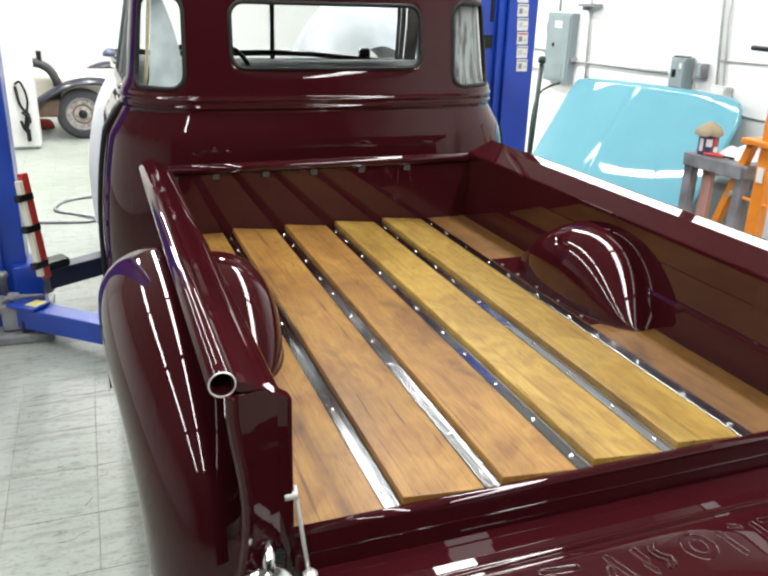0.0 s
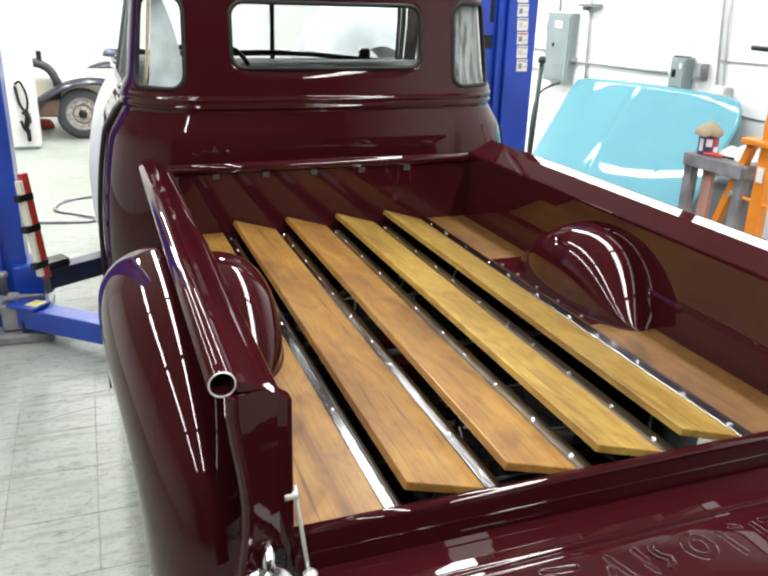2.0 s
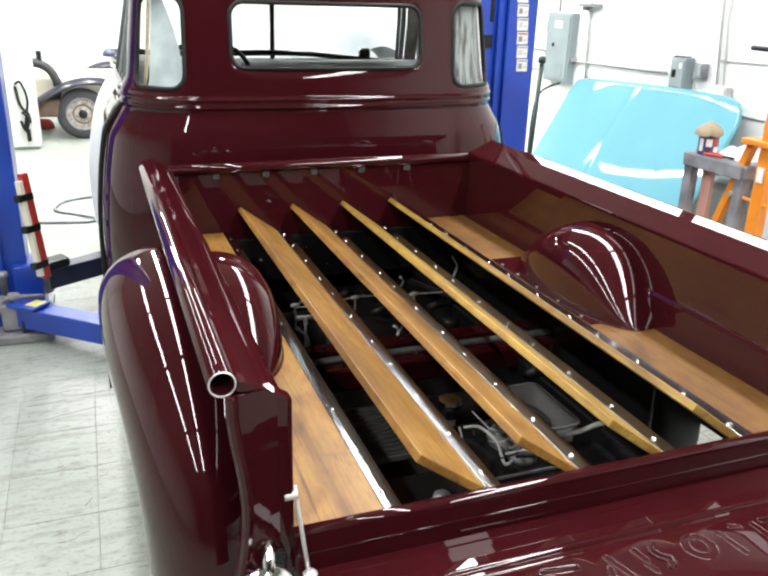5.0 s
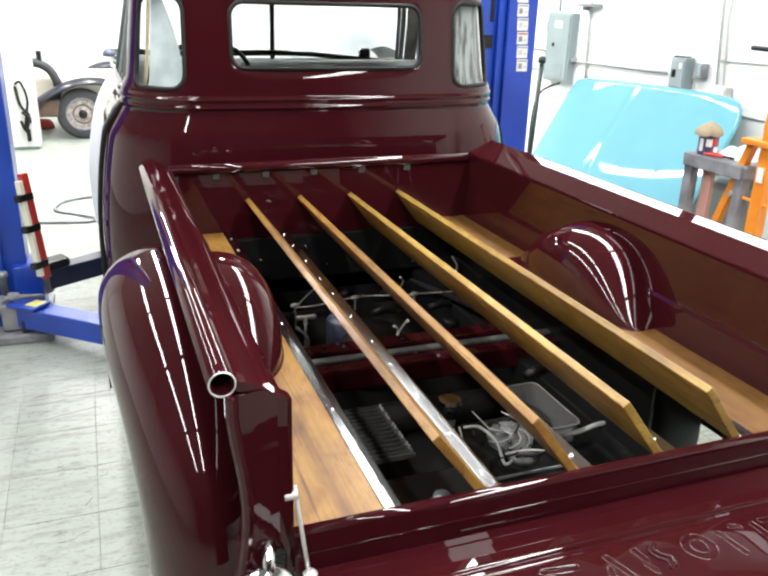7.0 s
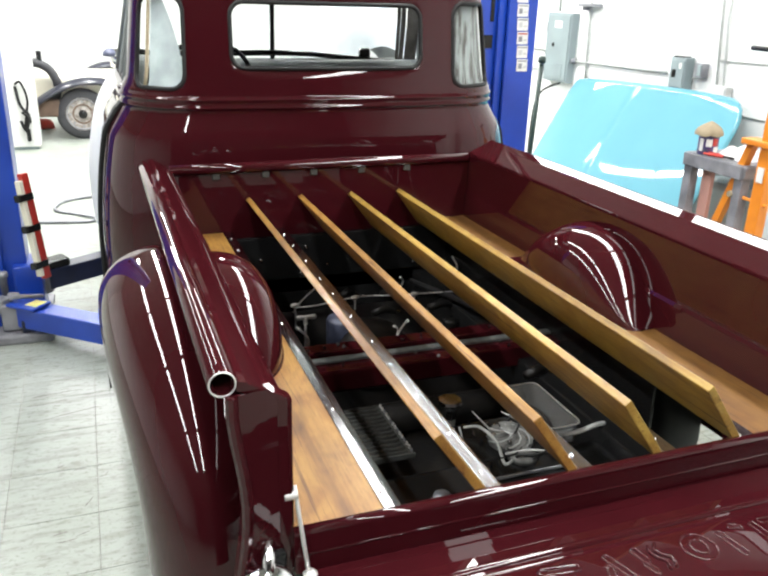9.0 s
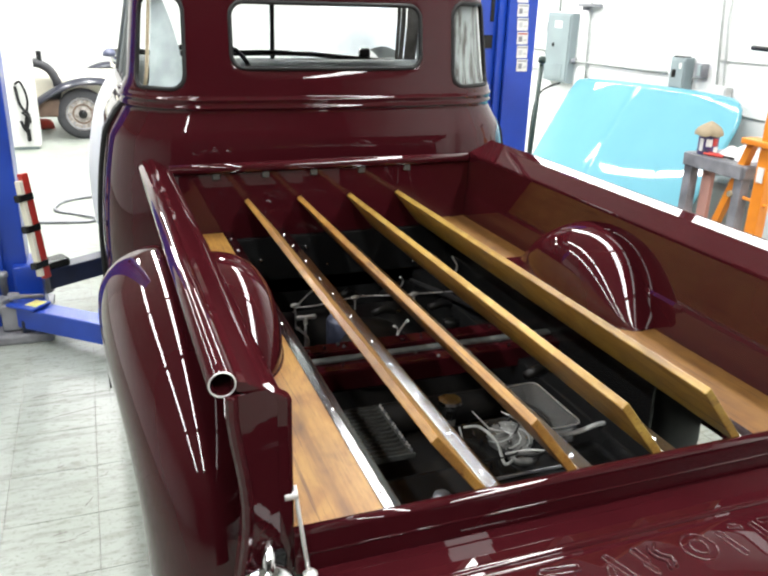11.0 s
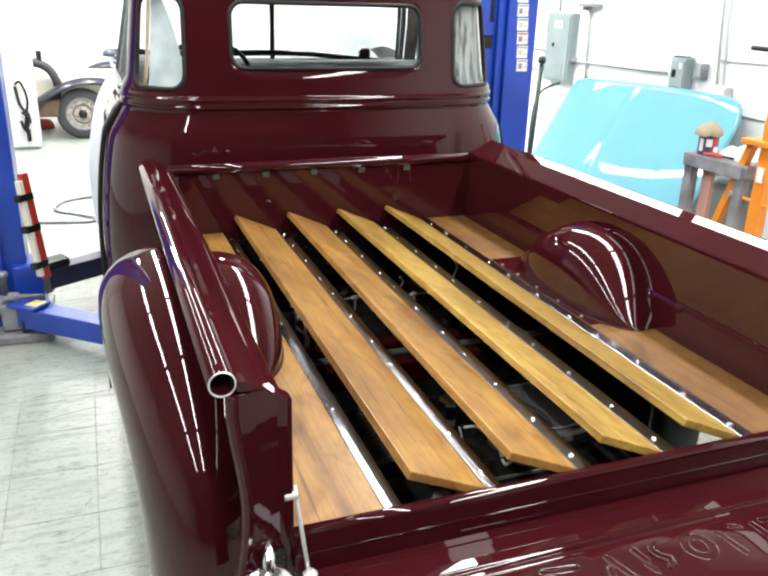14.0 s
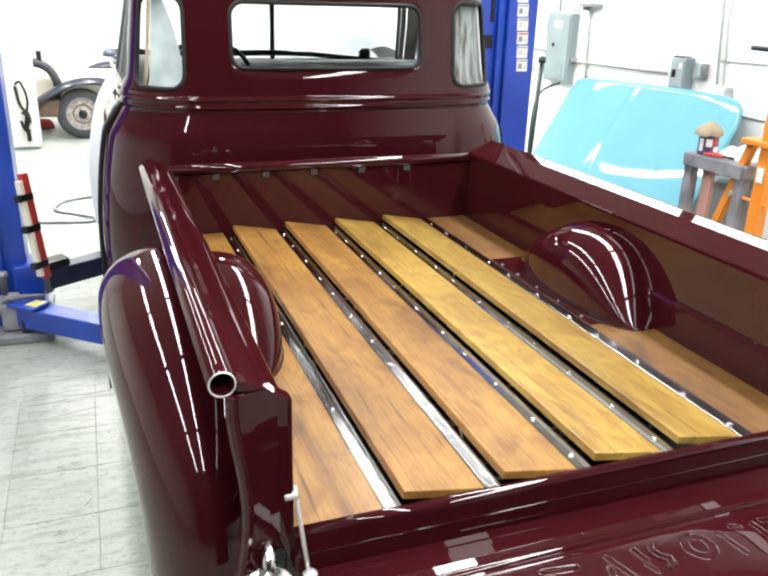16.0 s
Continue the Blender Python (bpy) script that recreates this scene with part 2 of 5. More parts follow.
def smooth_path(pts, n=8):
    """A Catmull-Rom line through points."""
    q = [Vector(a) for a in pts]
    q = [2 * q[0] - q[1]] + q + [2 * q[-1] - q[-2]]
    out = []
    for i in range(1, len(q) - 2):
        for k in range(n):
            t = k / n
            out.append(0.5 * (2 * q[i] + (q[i + 1] - q[i - 1]) * t + (2 * q[i - 1] - 5 * q[i] + 4 * q[i + 1] - q[i + 2]) * t * t
                              + (3 * q[i] - q[i - 1] - 3 * q[i + 1] + q[i + 2]) * t ** 3))
    out.append(q[-2])
    return out


def add_lathe(bm, profile, m, n=24, caps=True):
    """A turned shape: (radius, height) pairs round the local z axis."""
    rings = []
    for r, z in profile:
        rings.append([bm.verts.new(m @ Vector((r * math.cos(2 * math.pi * k / n), r * math.sin(2 * math.pi * k / n), z))) for k in range(n)])
    for a, c in zip(rings, rings[1:]):
        for k in range(n):
            bm.faces.new((a[k], a[(k + 1) % n], c[(k + 1) % n], c[k]))
    if caps:
        bm.faces.new(rings[0][::-1])
        bm.faces.new(rings[-1])
    return bm


def lathe(profile, m=None, n=24, caps=True):
    return add_lathe(bmesh.new(), profile, m or Matrix(), n, caps)


def add_sheet(bm, f, nu, nv, u0=0.0, u1=1.0, v0=0.0, v1=1.0):
    g = [[bm.verts.new(f(u0 + (u1 - u0) * i / nu, v0 + (v1 - v0) * j / nv)) for j in range(nv + 1)] for i in range(nu + 1)]
    for i in range(nu):
        for j in range(nv):
            bm.faces.new((g[i][j], g[i + 1][j], g[i + 1][j + 1], g[i][j + 1]))
    return g


def thick(bm, t):
    """Gives a sheet its thickness, away from its normals."""
    bmesh.ops.recalc_face_normals(bm, faces=bm.faces)
    bmesh.ops.solidify(bm, geom=list(bm.faces), thickness=t)
    return bm


def extrude_profile(prof, axis_fn, closed=True):
    """A bar with the section prof between the stations axis_fn returns: lists of 3D rings."""
    bm = bmesh.new()
    rings = [[bm.verts.new(q) for q in ring] for ring in axis_fn(prof)]
    n = len(prof)
    for a, c in zip(rings, rings[1:]):
        for k in range(n if closed else n - 1):
            bm.faces.new((a[k], a[(k + 1) % n], c[(k + 1) % n], c[k]))
    if closed:
        bm.faces.new(rings[0][::-1])
        bm.faces.new(rings[-1])
    bmesh.ops.recalc_face_normals(bm, faces=bm.faces)
    return bm


# ---------------------------------------------------------------- the room
X0, X1, Y0, Y1 = -7.0, 3.3, -8.0, 13.0


def floor_material():
    m = bpy.data.materials.new("worn_vinyl_tile")
    m.use_nodes = True
    nt = m.node_tree
    b = nt.nodes["Principled BSDF"]
    tex = nt.nodes.new("ShaderNodeNewGeometry")
    out = None
    for scale, stretch, lo, hi, c in ((1.1, (1, 1, 1), 0.35, 0.62, (0.86, 0.88, 0.83)), (70, (1, 1, 1), 0.32, 0.42, (0.70, 0.69, 0.65)), (9, (0.5, 2.2, 1), 0.33, 0.5, (0.90, 0.90, 0.87)),
                                      (38, (0.6, 1.6, 1), 0.33, 0.47, (0.74, 0.73, 0.69)), (14, (0.35, 1.8, 1), 0.36, 0.48, (0.80, 0.80, 0.77)), (3.2, (0.25, 2.5, 1), 0.27, 0.34, (0.68, 0.68, 0.66))):
        mp = nt.nodes.new("ShaderNodeMapping")
        mp.inputs["Scale"].default_value = stretch
        nt.links.new(tex.outputs["Position"], mp.inputs[0])
        n = nt.nodes.new("ShaderNodeTexNoise")
        n.inputs["Scale"].default_value, n.inputs["Detail"].default_value = scale, 7
        nt.links.new(mp.outputs[0], n.inputs["Vector"])
        r = nt.nodes.new("ShaderNodeValToRGB")
        r.color_ramp.elements[0].position, r.color_ramp.elements[1].position = lo, hi
        r.color_ramp.elements[0].color, r.color_ramp.elements[1].color = (*c, 1), (1, 1, 1, 1)
        nt.links.new(n.outputs["Fac"], r.inputs[0])
        if out is None:
            out = r.outputs[0]
        else:
            x = nt.nodes.new("ShaderNodeMixRGB")
            x.blend_type, x.inputs[0].default_value = "MULTIPLY", 1.0
            nt.links.new(out, x.inputs[1])
            nt.links.new(r.outputs[0], x.inputs[2])
            out = x.outputs[0]
    x = nt.nodes.new("ShaderNodeMixRGB")
    x.blend_type, x.inputs[0].default_value = "MULTIPLY", 1.0
    x.inputs[2].default_value = (0.325, 0.352, 0.322, 1)
    nt.links.new(out, x.inputs[1])
    info = nt.nodes.new("ShaderNodeObjectInfo")
    mr = nt.nodes.new("ShaderNodeMapRange")
    mr.inputs["To Min"].default_value, mr.inputs["To Max"].default_value = 0.97, 1.03
    nt.links.new(info.outputs["Random"], mr.inputs["Value"])
    hsv = nt.nodes.new("ShaderNodeHueSaturation")
    nt.links.new(x.outputs[0], hsv.inputs["Color"])
    nt.links.new(mr.outputs[0], hsv.inputs["Value"])
    nt.links.new(hsv.outputs[0], b.inputs["Base Color"])
    b.inputs["Roughness"].default_value = 0.42
    bp = nt.nodes.new("ShaderNodeBump")
    bp.inputs["Strength"].default_value, bp.inputs["Distance"].default_value = 0.08, 0.002
    nt.links.new(n.outputs["Fac"], bp.inputs["Height"])
    nt.links.new(bp.outputs[0], b.inputs["Normal"])
    return m


TILE = floor_material()
JOINT = material("dirty_joint", (0.42, 0.41, 0.37), 0.8, second=(0.2, 0.19, 0.17), scale=9)

floor = part("floor", box((X0 - 0.2, Y0 - 0.2, -0.25), (X1 + 0.2, Y1 + 0.2, -0.003)), JOINT, None, "worn pale vinyl tile shop floor", kind="structure")
ceiling = part("ceiling", box((X0 - 0.2, Y0 - 0.2, CEIL), (X1 + 0.2, Y1 + 0.2, CEIL + 0.2)), CEILING, None, "dull grey shop ceiling, unseen, toned for the reflections", kind="structure")
part("wall_east", box((X1, Y0, 0), (X1 + 0.2, Y1, CEIL)), WALL, None, "white painted shop wall with conduits", kind="structure")
part("wall_west", box((X0 - 0.2, Y0, 0), (X0, Y1, CEIL)), WALL, None, "white painted shop wall", kind="structure")
part("wall_north", box((X0 - 0.2, Y1, 0), (X1 + 0.2, Y1 + 0.2, CEIL)), WALL, None, "white painted far shop wall", kind="structure")
part("wall_south", box((X0 - 0.2, Y0 - 0.2, 0), (X1 + 0.2, Y0, CEIL)), DIMWALL, None, "unseen shop wall, coloured dark for the dim end of the room", kind="structure")


def ceiling_light(x, y, w):
    t = thing("ceiling_light", "white fluorescent tube fixture hanging under the ceiling", "ceiling light", pose(x, y, CEIL), "ceiling lights")
    part("housing", box((-w / 2 - 0.025, -1.15, -0.10), (w / 2 + 0.025, 1.15, -0.0), 0.015), HOUSING, t, "white enamelled steel housing")
    return t


for lx, lw, power in LAMP_ROWS:
    for ly in LAMP_YS:
        ceiling_light(lx, ly, lw)

# ---------------------------------------------------------------- the truck
BED = 0.82       # height of the load floor
LEN = 1.87       # length of the load floor
HALF = 0.617     # half its width
PITCH_X = 0.212  # from strip to strip
RIM = 1.10       # top of the inner side panel

truck = thing("pickup_truck", "glossy maroon vintage pickup truck with wood bed, tailgate lowered", "pickup truck")


def bed_side(s):
    """One side of the bed: inner panel, flared top and rolled rail, seen from the inside at s * HALF."""
    prof = [(HALF, BED - 0.10), (HALF, BED + 0.095), (HALF + 0.006, BED + 0.105), (HALF + 0.006, RIM - 0.012), (HALF + 0.008, RIM - 0.003), (HALF + 0.014, RIM + 0.001),
            (HALF + 0.072, RIM + 0.0175), (HALF + 0.083, RIM + 0.022), (HALF + 0.092, RIM + 0.032), (HALF + 0.088, RIM + 0.010), (HALF + 0.03, RIM - 0.006), (HALF + 0.022, RIM - 0.02),
            (HALF + 0.022, BED - 0.10)]
    crease = RIM + 0.0005 if s > 0 else RIM - 0.020
    prof[3:6] = [(HALF + 0.006, crease - 0.010), (HALF + 0.007, crease - 0.003), (HALF + 0.0095, crease + 0.0005)]
    if s < 0:
        prof[6:8] = [(HALF + 0.072, RIM + 0.0245), (HALF + 0.083, RIM + 0.027)]
    if s > 0:
        # this rail is rolled flatter, with one straight slope below its bead
        prof[6:10] = [(HALF + 0.088, RIM + 0.0345), (HALF + 0.0895, RIM + 0.0355), (HALF + 0.1145, RIM + 0.0488), (HALF + 0.112, RIM + 0.034)]
    ys = [0.0, 0.02, 0.5, 1.0, 1.5, LEN]
    side = part("side_panel", extrude_profile(prof, lambda pr: [[(s * x, y, z) for x, z in pr] for y in ys]), MAROON, truck)
    # rolled rail: an open pipe with a visible wall
    n, r0, r1 = 28, 0.0235, 0.0195
    c = (s * (HALF + 0.111), 0, RIM + 0.027)
    if s > 0:
        r0, r1, c = 0.012, 0.0095, (HALF + 0.120, 0, RIM + 0.038)
    bm = bmesh.new()
    rings = []
    for y, r in ((0.12, r1), (0.0, r1), (-0.002, (r0 + r1) / 2), (0.0, r0), (0.5, r0), (1.0, r0), (LEN - 0.30, r0), (LEN - 0.18, r0), (LEN - 0.12, r0 * 0.96)):
        zz = 0.0 if y < LEN - 0.2 else -0.006
        rings.append([bm.verts.new((c[0] + r * math.cos(2 * math.pi * k / n), y, c[2] + zz + r * math.sin(2 * math.pi * k / n))) for k in range(n)])
    for a, b in zip(rings, rings[1:]):
        for k in range(n):
            bm.faces.new((a[k], a[(k + 1) % n], b[(k + 1) % n], b[k]))
    bm.faces.new(rings[0])
    bm.faces.new(rings[-1])
    bmesh.ops.recalc_face_normals(bm, faces=bm.faces)
    part("rolled_rail", bm, MAROON, side, "rolled maroon top rail with open end", smooth=True)
    bm = bmesh.new()
    add_tube(bm, [(c[0] + (r0 + r1) / 2 * math.cos(2 * math.pi * k / 32), -0.0012, c[2] + (r0 + r1) / 2 * math.sin(2 * math.pi * k / 32)) for k in range(34)], 0.0015, 8, False)
    part("rail_edge", bm, SATIN, side, "bare bright cut edge", smooth=True)
    # rear corner post with a rolled outer lip
    prof = [(HALF - 0.004, 0.012), (HALF - 0.004, 0.040), (HALF + 0.03, 0.040), (HALF + 0.088, 0.040), (HALF + 0.100, 0.028), (HALF + 0.102, -0.006),
            (HALF + 0.098, -0.012), (HALF + 0.091, -0.014), (HALF + 0.085, -0.009), (HALF + 0.080, -0.001), (HALF + 0.04, 0.004), (HALF + 0.004, 0.009)]

    def stations(pr):
        out = []
        for k in range(15):
            w = k / 14
            z = 0.52 + w * (RIM + 0.004 - 0.52)
            bulge = 0.012 * math.sin(min(1.0, w * 1.1) * math.pi * 2.2) * (1 if w > 0.3 else 0.4)
            out.append([(s * (x + (bulge if x > HALF + 0.07 else 0)), y - 0.006, z + (0.70 * min(x - HALF, 0.06) - 0.024 - (0.016 if x > HALF + 0.079 else 0) if k == 14 else 0)) for x, y in pr])
        return out
    part("corner_post", extrude_profile(prof, stations), MAROON, side)
    return side


for s in (-1, 1):
    bed_side(s)

# front panel with rolled top edge and the small lugs under it
prof = [(LEN, BED - 0.1), (LEN, RIM - 0.03), (LEN + 0.02, RIM - 0.03), (LEN + 0.02, BED - 0.1)]
front_panel = part("front_panel", extrude_profile(prof, lambda pr: [[(x, y, z) for y, z in pr] for x in (-HALF - 0.02, -0.3, 0, 0.3, HALF + 0.02)]), MAROON, truck)
part("front_rail", tube([(-HALF - 0.015, LEN + 0.002, RIM - 0.024), (-0.3, LEN + 0.002, RIM - 0.023), (0.0, LEN + 0.002, RIM - 0.022), (0.3, LEN + 0.002, RIM - 0.022), (HALF + 0.015, LEN + 0.002, RIM - 0.022)], 0.021, 24), MAROON, front_panel, "rolled maroon front rail", smooth=True)
for x in (-0.459, -0.263, -0.067, 0.137, 0.338):
    part("lug", box((x - 0.014, LEN - 0.008, RIM - 0.064), (x + 0.014, LEN + 0.004, RIM - 0.036), 0.003), LUG, front_panel, "dull grey steel lug")


def tub(s):
    """Inner wheel housing: a rounded hump that comes out of the side panel."""
    yc, a, h = 0.890, 0.330, 0.226

    def f(u, v):
        # u along the arch from rear to front, v from the side panel to the foot; the ends run out near the panel
        ang = math.pi * u
        cy = -math.cos(ang)
        cz = max(0.0, 1 - abs(cy) ** 2.25)
        t = v * math.pi / 2
        x = HALF + 0.009 - (0.055 + 0.118 * cz ** 0.5) * math.sin(t) ** 0.95
        return (s * x, yc + a * cy, BED + 0.002 + h * cz * max(math.cos(t), 0.0) ** 0.62)
    bm = bmesh.new()
    add_sheet(bm, f, 72, 40)
    bmesh.ops.recalc_face_normals(bm, faces=bm.faces)
    t = part("wheel_housing", bm, MAROON, truck, "humped maroon inner wheel housing", smooth=True)
    part("flange", tube([Vector(f(i / 40, 1.0)) for i in range(41)], 0.0035, 8), MAROON, t, smooth=True)
    # flat foot between the hump and the nearest strip
    if s < 0:
        return
    bm = bmesh.new()
    add_box(bm, (min(s * 0.446, s * (HALF + 0.004)), 0.640, BED + 0.0005), (max(s * 0.446, s * (HALF + 0.004)), 1.27, BED + 0.0035), 0.001)
    part("foot_plate", bm, MAROON, t)
    for y in (0.70, 0.83, 0.96, 1.09, 1.20):
        part("foot_screw", lathe([(0.005, 0), (0.005, 0.002), (0.003, 0.004)], pose(s * 0.454, y, BED + 0.0035), 8), TIN, t)


for s in (-1, 1):
    tub(s)

# rear sill and lowered tailgate
prof = [(0.010, BED - 0.085), (0.010, BED - 0.012)]
prof += [(-0.004 + 0.014 * math.cos(radians(q)), BED - 0.0105 + 0.0135 * math.sin(radians(q))) for q in range(10, 175, 15)]
prof += [(-0.0185, BED - 0.030), (-0.022, BED - 0.085)]
sill = part("rear_sill", extrude_profile(prof, lambda pr: [[(x, y, z) for y, z in pr] for x in (-HALF, -0.3, 0, 0.3, HALF)]), MAROON, truck, "rounded maroon rear sill")
for q in sill.data.polygons:
    q.use_smooth = len(q.vertices) == 4 and q.center.z > BED - 0.0125
part("sill_bead", tube([(x, -0.0192, BED - 0.046) for x in (-HALF + 0.004, -0.2, 0.2, HALF - 0.004)], 0.0022, 10), MAROON, sill, smooth=True)

GATE = BED - 0.075
tailgate = part("tailgate", box((-HALF + 0.012, -0.48, GATE - 0.03), (HALF - 0.012, -0.024, GATE), 0.008, segments=4), MAROON, truck, "lowered maroon tailgate with pressed shapes", smooth=False)


def ridge(pts, r=0.006, name="pressed_ridge", up=0.0075):
    """A pressed line that stands a little proud of the tailgate."""
    bm = tube(smooth_path([(x, y, 0) for x, y in pts], 6), r, 10)
    for v in bm.verts:
        v.co.z = GATE - 0.001 + up + 0.8 * v.co.z
    return part(name, bm, MAROON, tailgate, smooth=True)


# raised border of the pressed panel, and the plain shapes within it
bm = bmesh.new()
add_sheet(bm, lambda u, v: (-0.53 + 1.06 * u, -0.33 + 0.19 * v, GATE + 0.001 + 0.007 * min(1, 14 * u * (1 - u)) * min(1, 5 * v * (1 - v)) ** 0.5), 60, 20)
part("pressed_panel", bm, MAROON, tailgate, smooth=True)
ridge([(-0.52, -0.125), (-0.25, -0.122), (0.1, -0.122), (0.54, -0.125)], 0.009, up=0.0)
ridge([(-0.545, -0.36), (-0.25, -0.364), (0.1, -0.364), (0.54, -0.36)], 0.009, up=0.0)


def loop(x0, y0, x1, y1, w, r=0.0028):
    """A pressed capsule outline between two ends, w wide."""
    dx, dy = x1 - x0, y1 - y0
    ln = math.hypot(dx, dy)
    dx, dy = dx / ln, dy / ln
    pts = []
    for k in range(9):
        a = math.pi * (k / 8 - 0.5)
        pts.append((x1 + w / 2 * (math.cos(a) * dx - math.sin(a) * dy), y1 + w / 2 * (math.cos(a) * dy + math.sin(a) * dx)))
    for k in range(9):
        a = math.pi * (k / 8 + 0.5)
        pts.append((x0 + w / 2 * (math.cos(a) * dx - math.sin(a) * dy), y0 + w / 2 * (math.cos(a) * dy + math.sin(a) * dx)))
    ridge(pts + pts[:1], r, "pressed_outline", 0.0085)


def ring(cx, cy, rx, ry, r=0.003):
    ridge([(cx + rx * math.cos(k * math.pi / 12), cy + ry * math.sin(k * math.pi / 12)) for k in range(25)], r, "pressed_ring", 0.0085)


for x0, y0, x1, y1, w in ((-0.066, -0.178, -0.045, -0.246, 0.013), (-0.092, -0.250, -0.075, -0.205, 0.013), (-0.004, -0.178, 0.002, -0.206, 0.013),
                          (-0.004, -0.220, 0.002, -0.238, 0.012), (0.189, -0.188, 0.197, -0.246, 0.014), (0.228, -0.176, 0.240, -0.186, 0.012), (-0.20, -0.176, -0.135, -0.183, 0.016),
                          (-0.20, -0.208, -0.15, -0.211, 0.014), (-0.20, -0.24, -0.135, -0.243, 0.016), (-0.26, -0.176, -0.262, -0.246, 0.014), (-0.32, -0.176, -0.322, -0.246, 0.014),
                          (0.275, -0.186, 0.278, -0.246, 0.014), (0.30, -0.182, 0.335, -0.182, 0.013), (0.30, -0.214, 0.33, -0.214, 0.013), (0.30, -0.246, 0.335, -0.246, 0.013),
                          (0.40, -0.182, 0.402, -0.246, 0.014)):
    loop(x0, y0, x1, y1, w)
ridge([(0.045, -0.174), (0.034, -0.190), (0.040, -0.204), (0.052, -0.216), (0.045, -0.240)], 0.0035, up=0.0105)
ridge([(0.028, -0.176), (0.022, -0.190), (0.026, -0.208), (0.036, -0.222), (0.030, -0.242)], 0.0030, up=0.0105)
ring(0.124, -0.207, 0.034, 0.036)
ring(0.124, -0.207, 0.016, 0.020)
ridge([(-0.53, -0.150), (-0.3, -0.147), (-0.095, -0.146)], 0.005, up=0.003)

# tailgate stay and tail lamp
stay = part("tailgate_stay", tube([(-0.6095, 0.012, 0.902), (-0.6085, 0.0, 0.880), (-0.604, -0.024, 0.815), (-0.598, -0.045, 0.745)], 0.0040, 10), SATIN, truck, "chrome tailgate stay", smooth=True)
part("pin", tube([(-0.630, 0.004, 0.888), (-0.606, 0.004, 0.888)], 0.008, 12), SATIN, stay)
part("stay_foot", lathe([(0.006, -0.004), (0.013, -0.003), (0.014, 0.004), (0.009, 0.010), (0.003, 0.012)], pose(-0.597, -0.047, 0.749), 16), SATIN, stay, smooth=True)
lampb = part("tail_lamp", lathe([(0.02, -0.05), (0.05, -0.04), (0.056, 0.0), (0.052, 0.012), (0.044, 0.016), (0.02, 0.02)], pose(-0.672, -0.045, 0.725, 62, 0, 12), 28), CHROME, truck, "chrome tail lamp housing", smooth=True)
part("bracket", tube([(-0.66, 0.01, 0.80), (-0.665, -0.02, 0.785), (-0.672, -0.04, 0.74)], 0.013, 12), CHROME, lampb, smooth=True)
part("bracket", box((-0.655, -0.018, 0.745), (-0.632, 0.0, 0.785), 0.004), BLACK, lampb)

# load floor: four hinged boards, two fixed boards and five strips
def board_mesh(w, thick_z, bevel=0.0025):
    return box((-w, 0.004, -thick_z), (0, LEN - 0.004, 0), bevel)


WIDTH = 0.1745
boards = []
for k, mat in zip((-1, 0, 1, 2), (WOOD_B, WOOD_B, WOOD_A, WOOD_A)):
    b = part("hinged_board", board_mesh(WIDTH, 0.019), mat, truck, "varnished oak bed board hinged along one edge")
    b.location = (k * PITCH_X - 0.0165, 0, BED)
    boards.append(b)
part("fixed_board", box((-HALF, 0.0, BED - 0.019), (-2 * PITCH_X - 0.0165, LEN, BED), 0.002), WOOD_B, truck, "varnished oak board with dark grain")
part("fixed_board", box((2 * PITCH_X + 0.0165, 0.0, BED - 0.019), (HALF, LEN, BED), 0.002), WOOD_C, truck, "reddish varnished oak board")

BOLT_YS = (0.049, 0.203, 0.385, 0.565, 0.71, 0.90, 1.095, 1.24, 1.43, 1.62, 1.765)
bolt_me = None
for k in range(-2, 3):
    prof = [(-0.018, -0.006), (-0.018, 0.0015), (-0.0168, 0.0030), (0.002, 0.0030), (0.004, 0.0018), (0.0164, 0.0022), (0.018, 0.0012), (0.018, -0.006)]
    strip = part("bed_strip", extrude_profile(prof, lambda pr: [[(k * PITCH_X + x, y, BED + z) for x, z in pr] for y in (0.0, 0.6, 1.2, LEN)]),
                 STRIP, truck, "polished stainless bed strip")
    for y in BOLT_YS:
        if bolt_me is None:
            bm = bmesh.new()
            add_lathe(bm, [(0.0062, 0.0), (0.006, 0.0015), (0.0045, 0.0035), (0.002, 0.0042)], Matrix(), 10)
            o = part("bolt", bm, CHROME, strip, smooth=True)
            bolt_me = o.data
        else:
            o = new("bolt", bolt_me)
            o.parent = strip
        o.location = (k * PITCH_X - 0.004, y, BED + 0.0028)


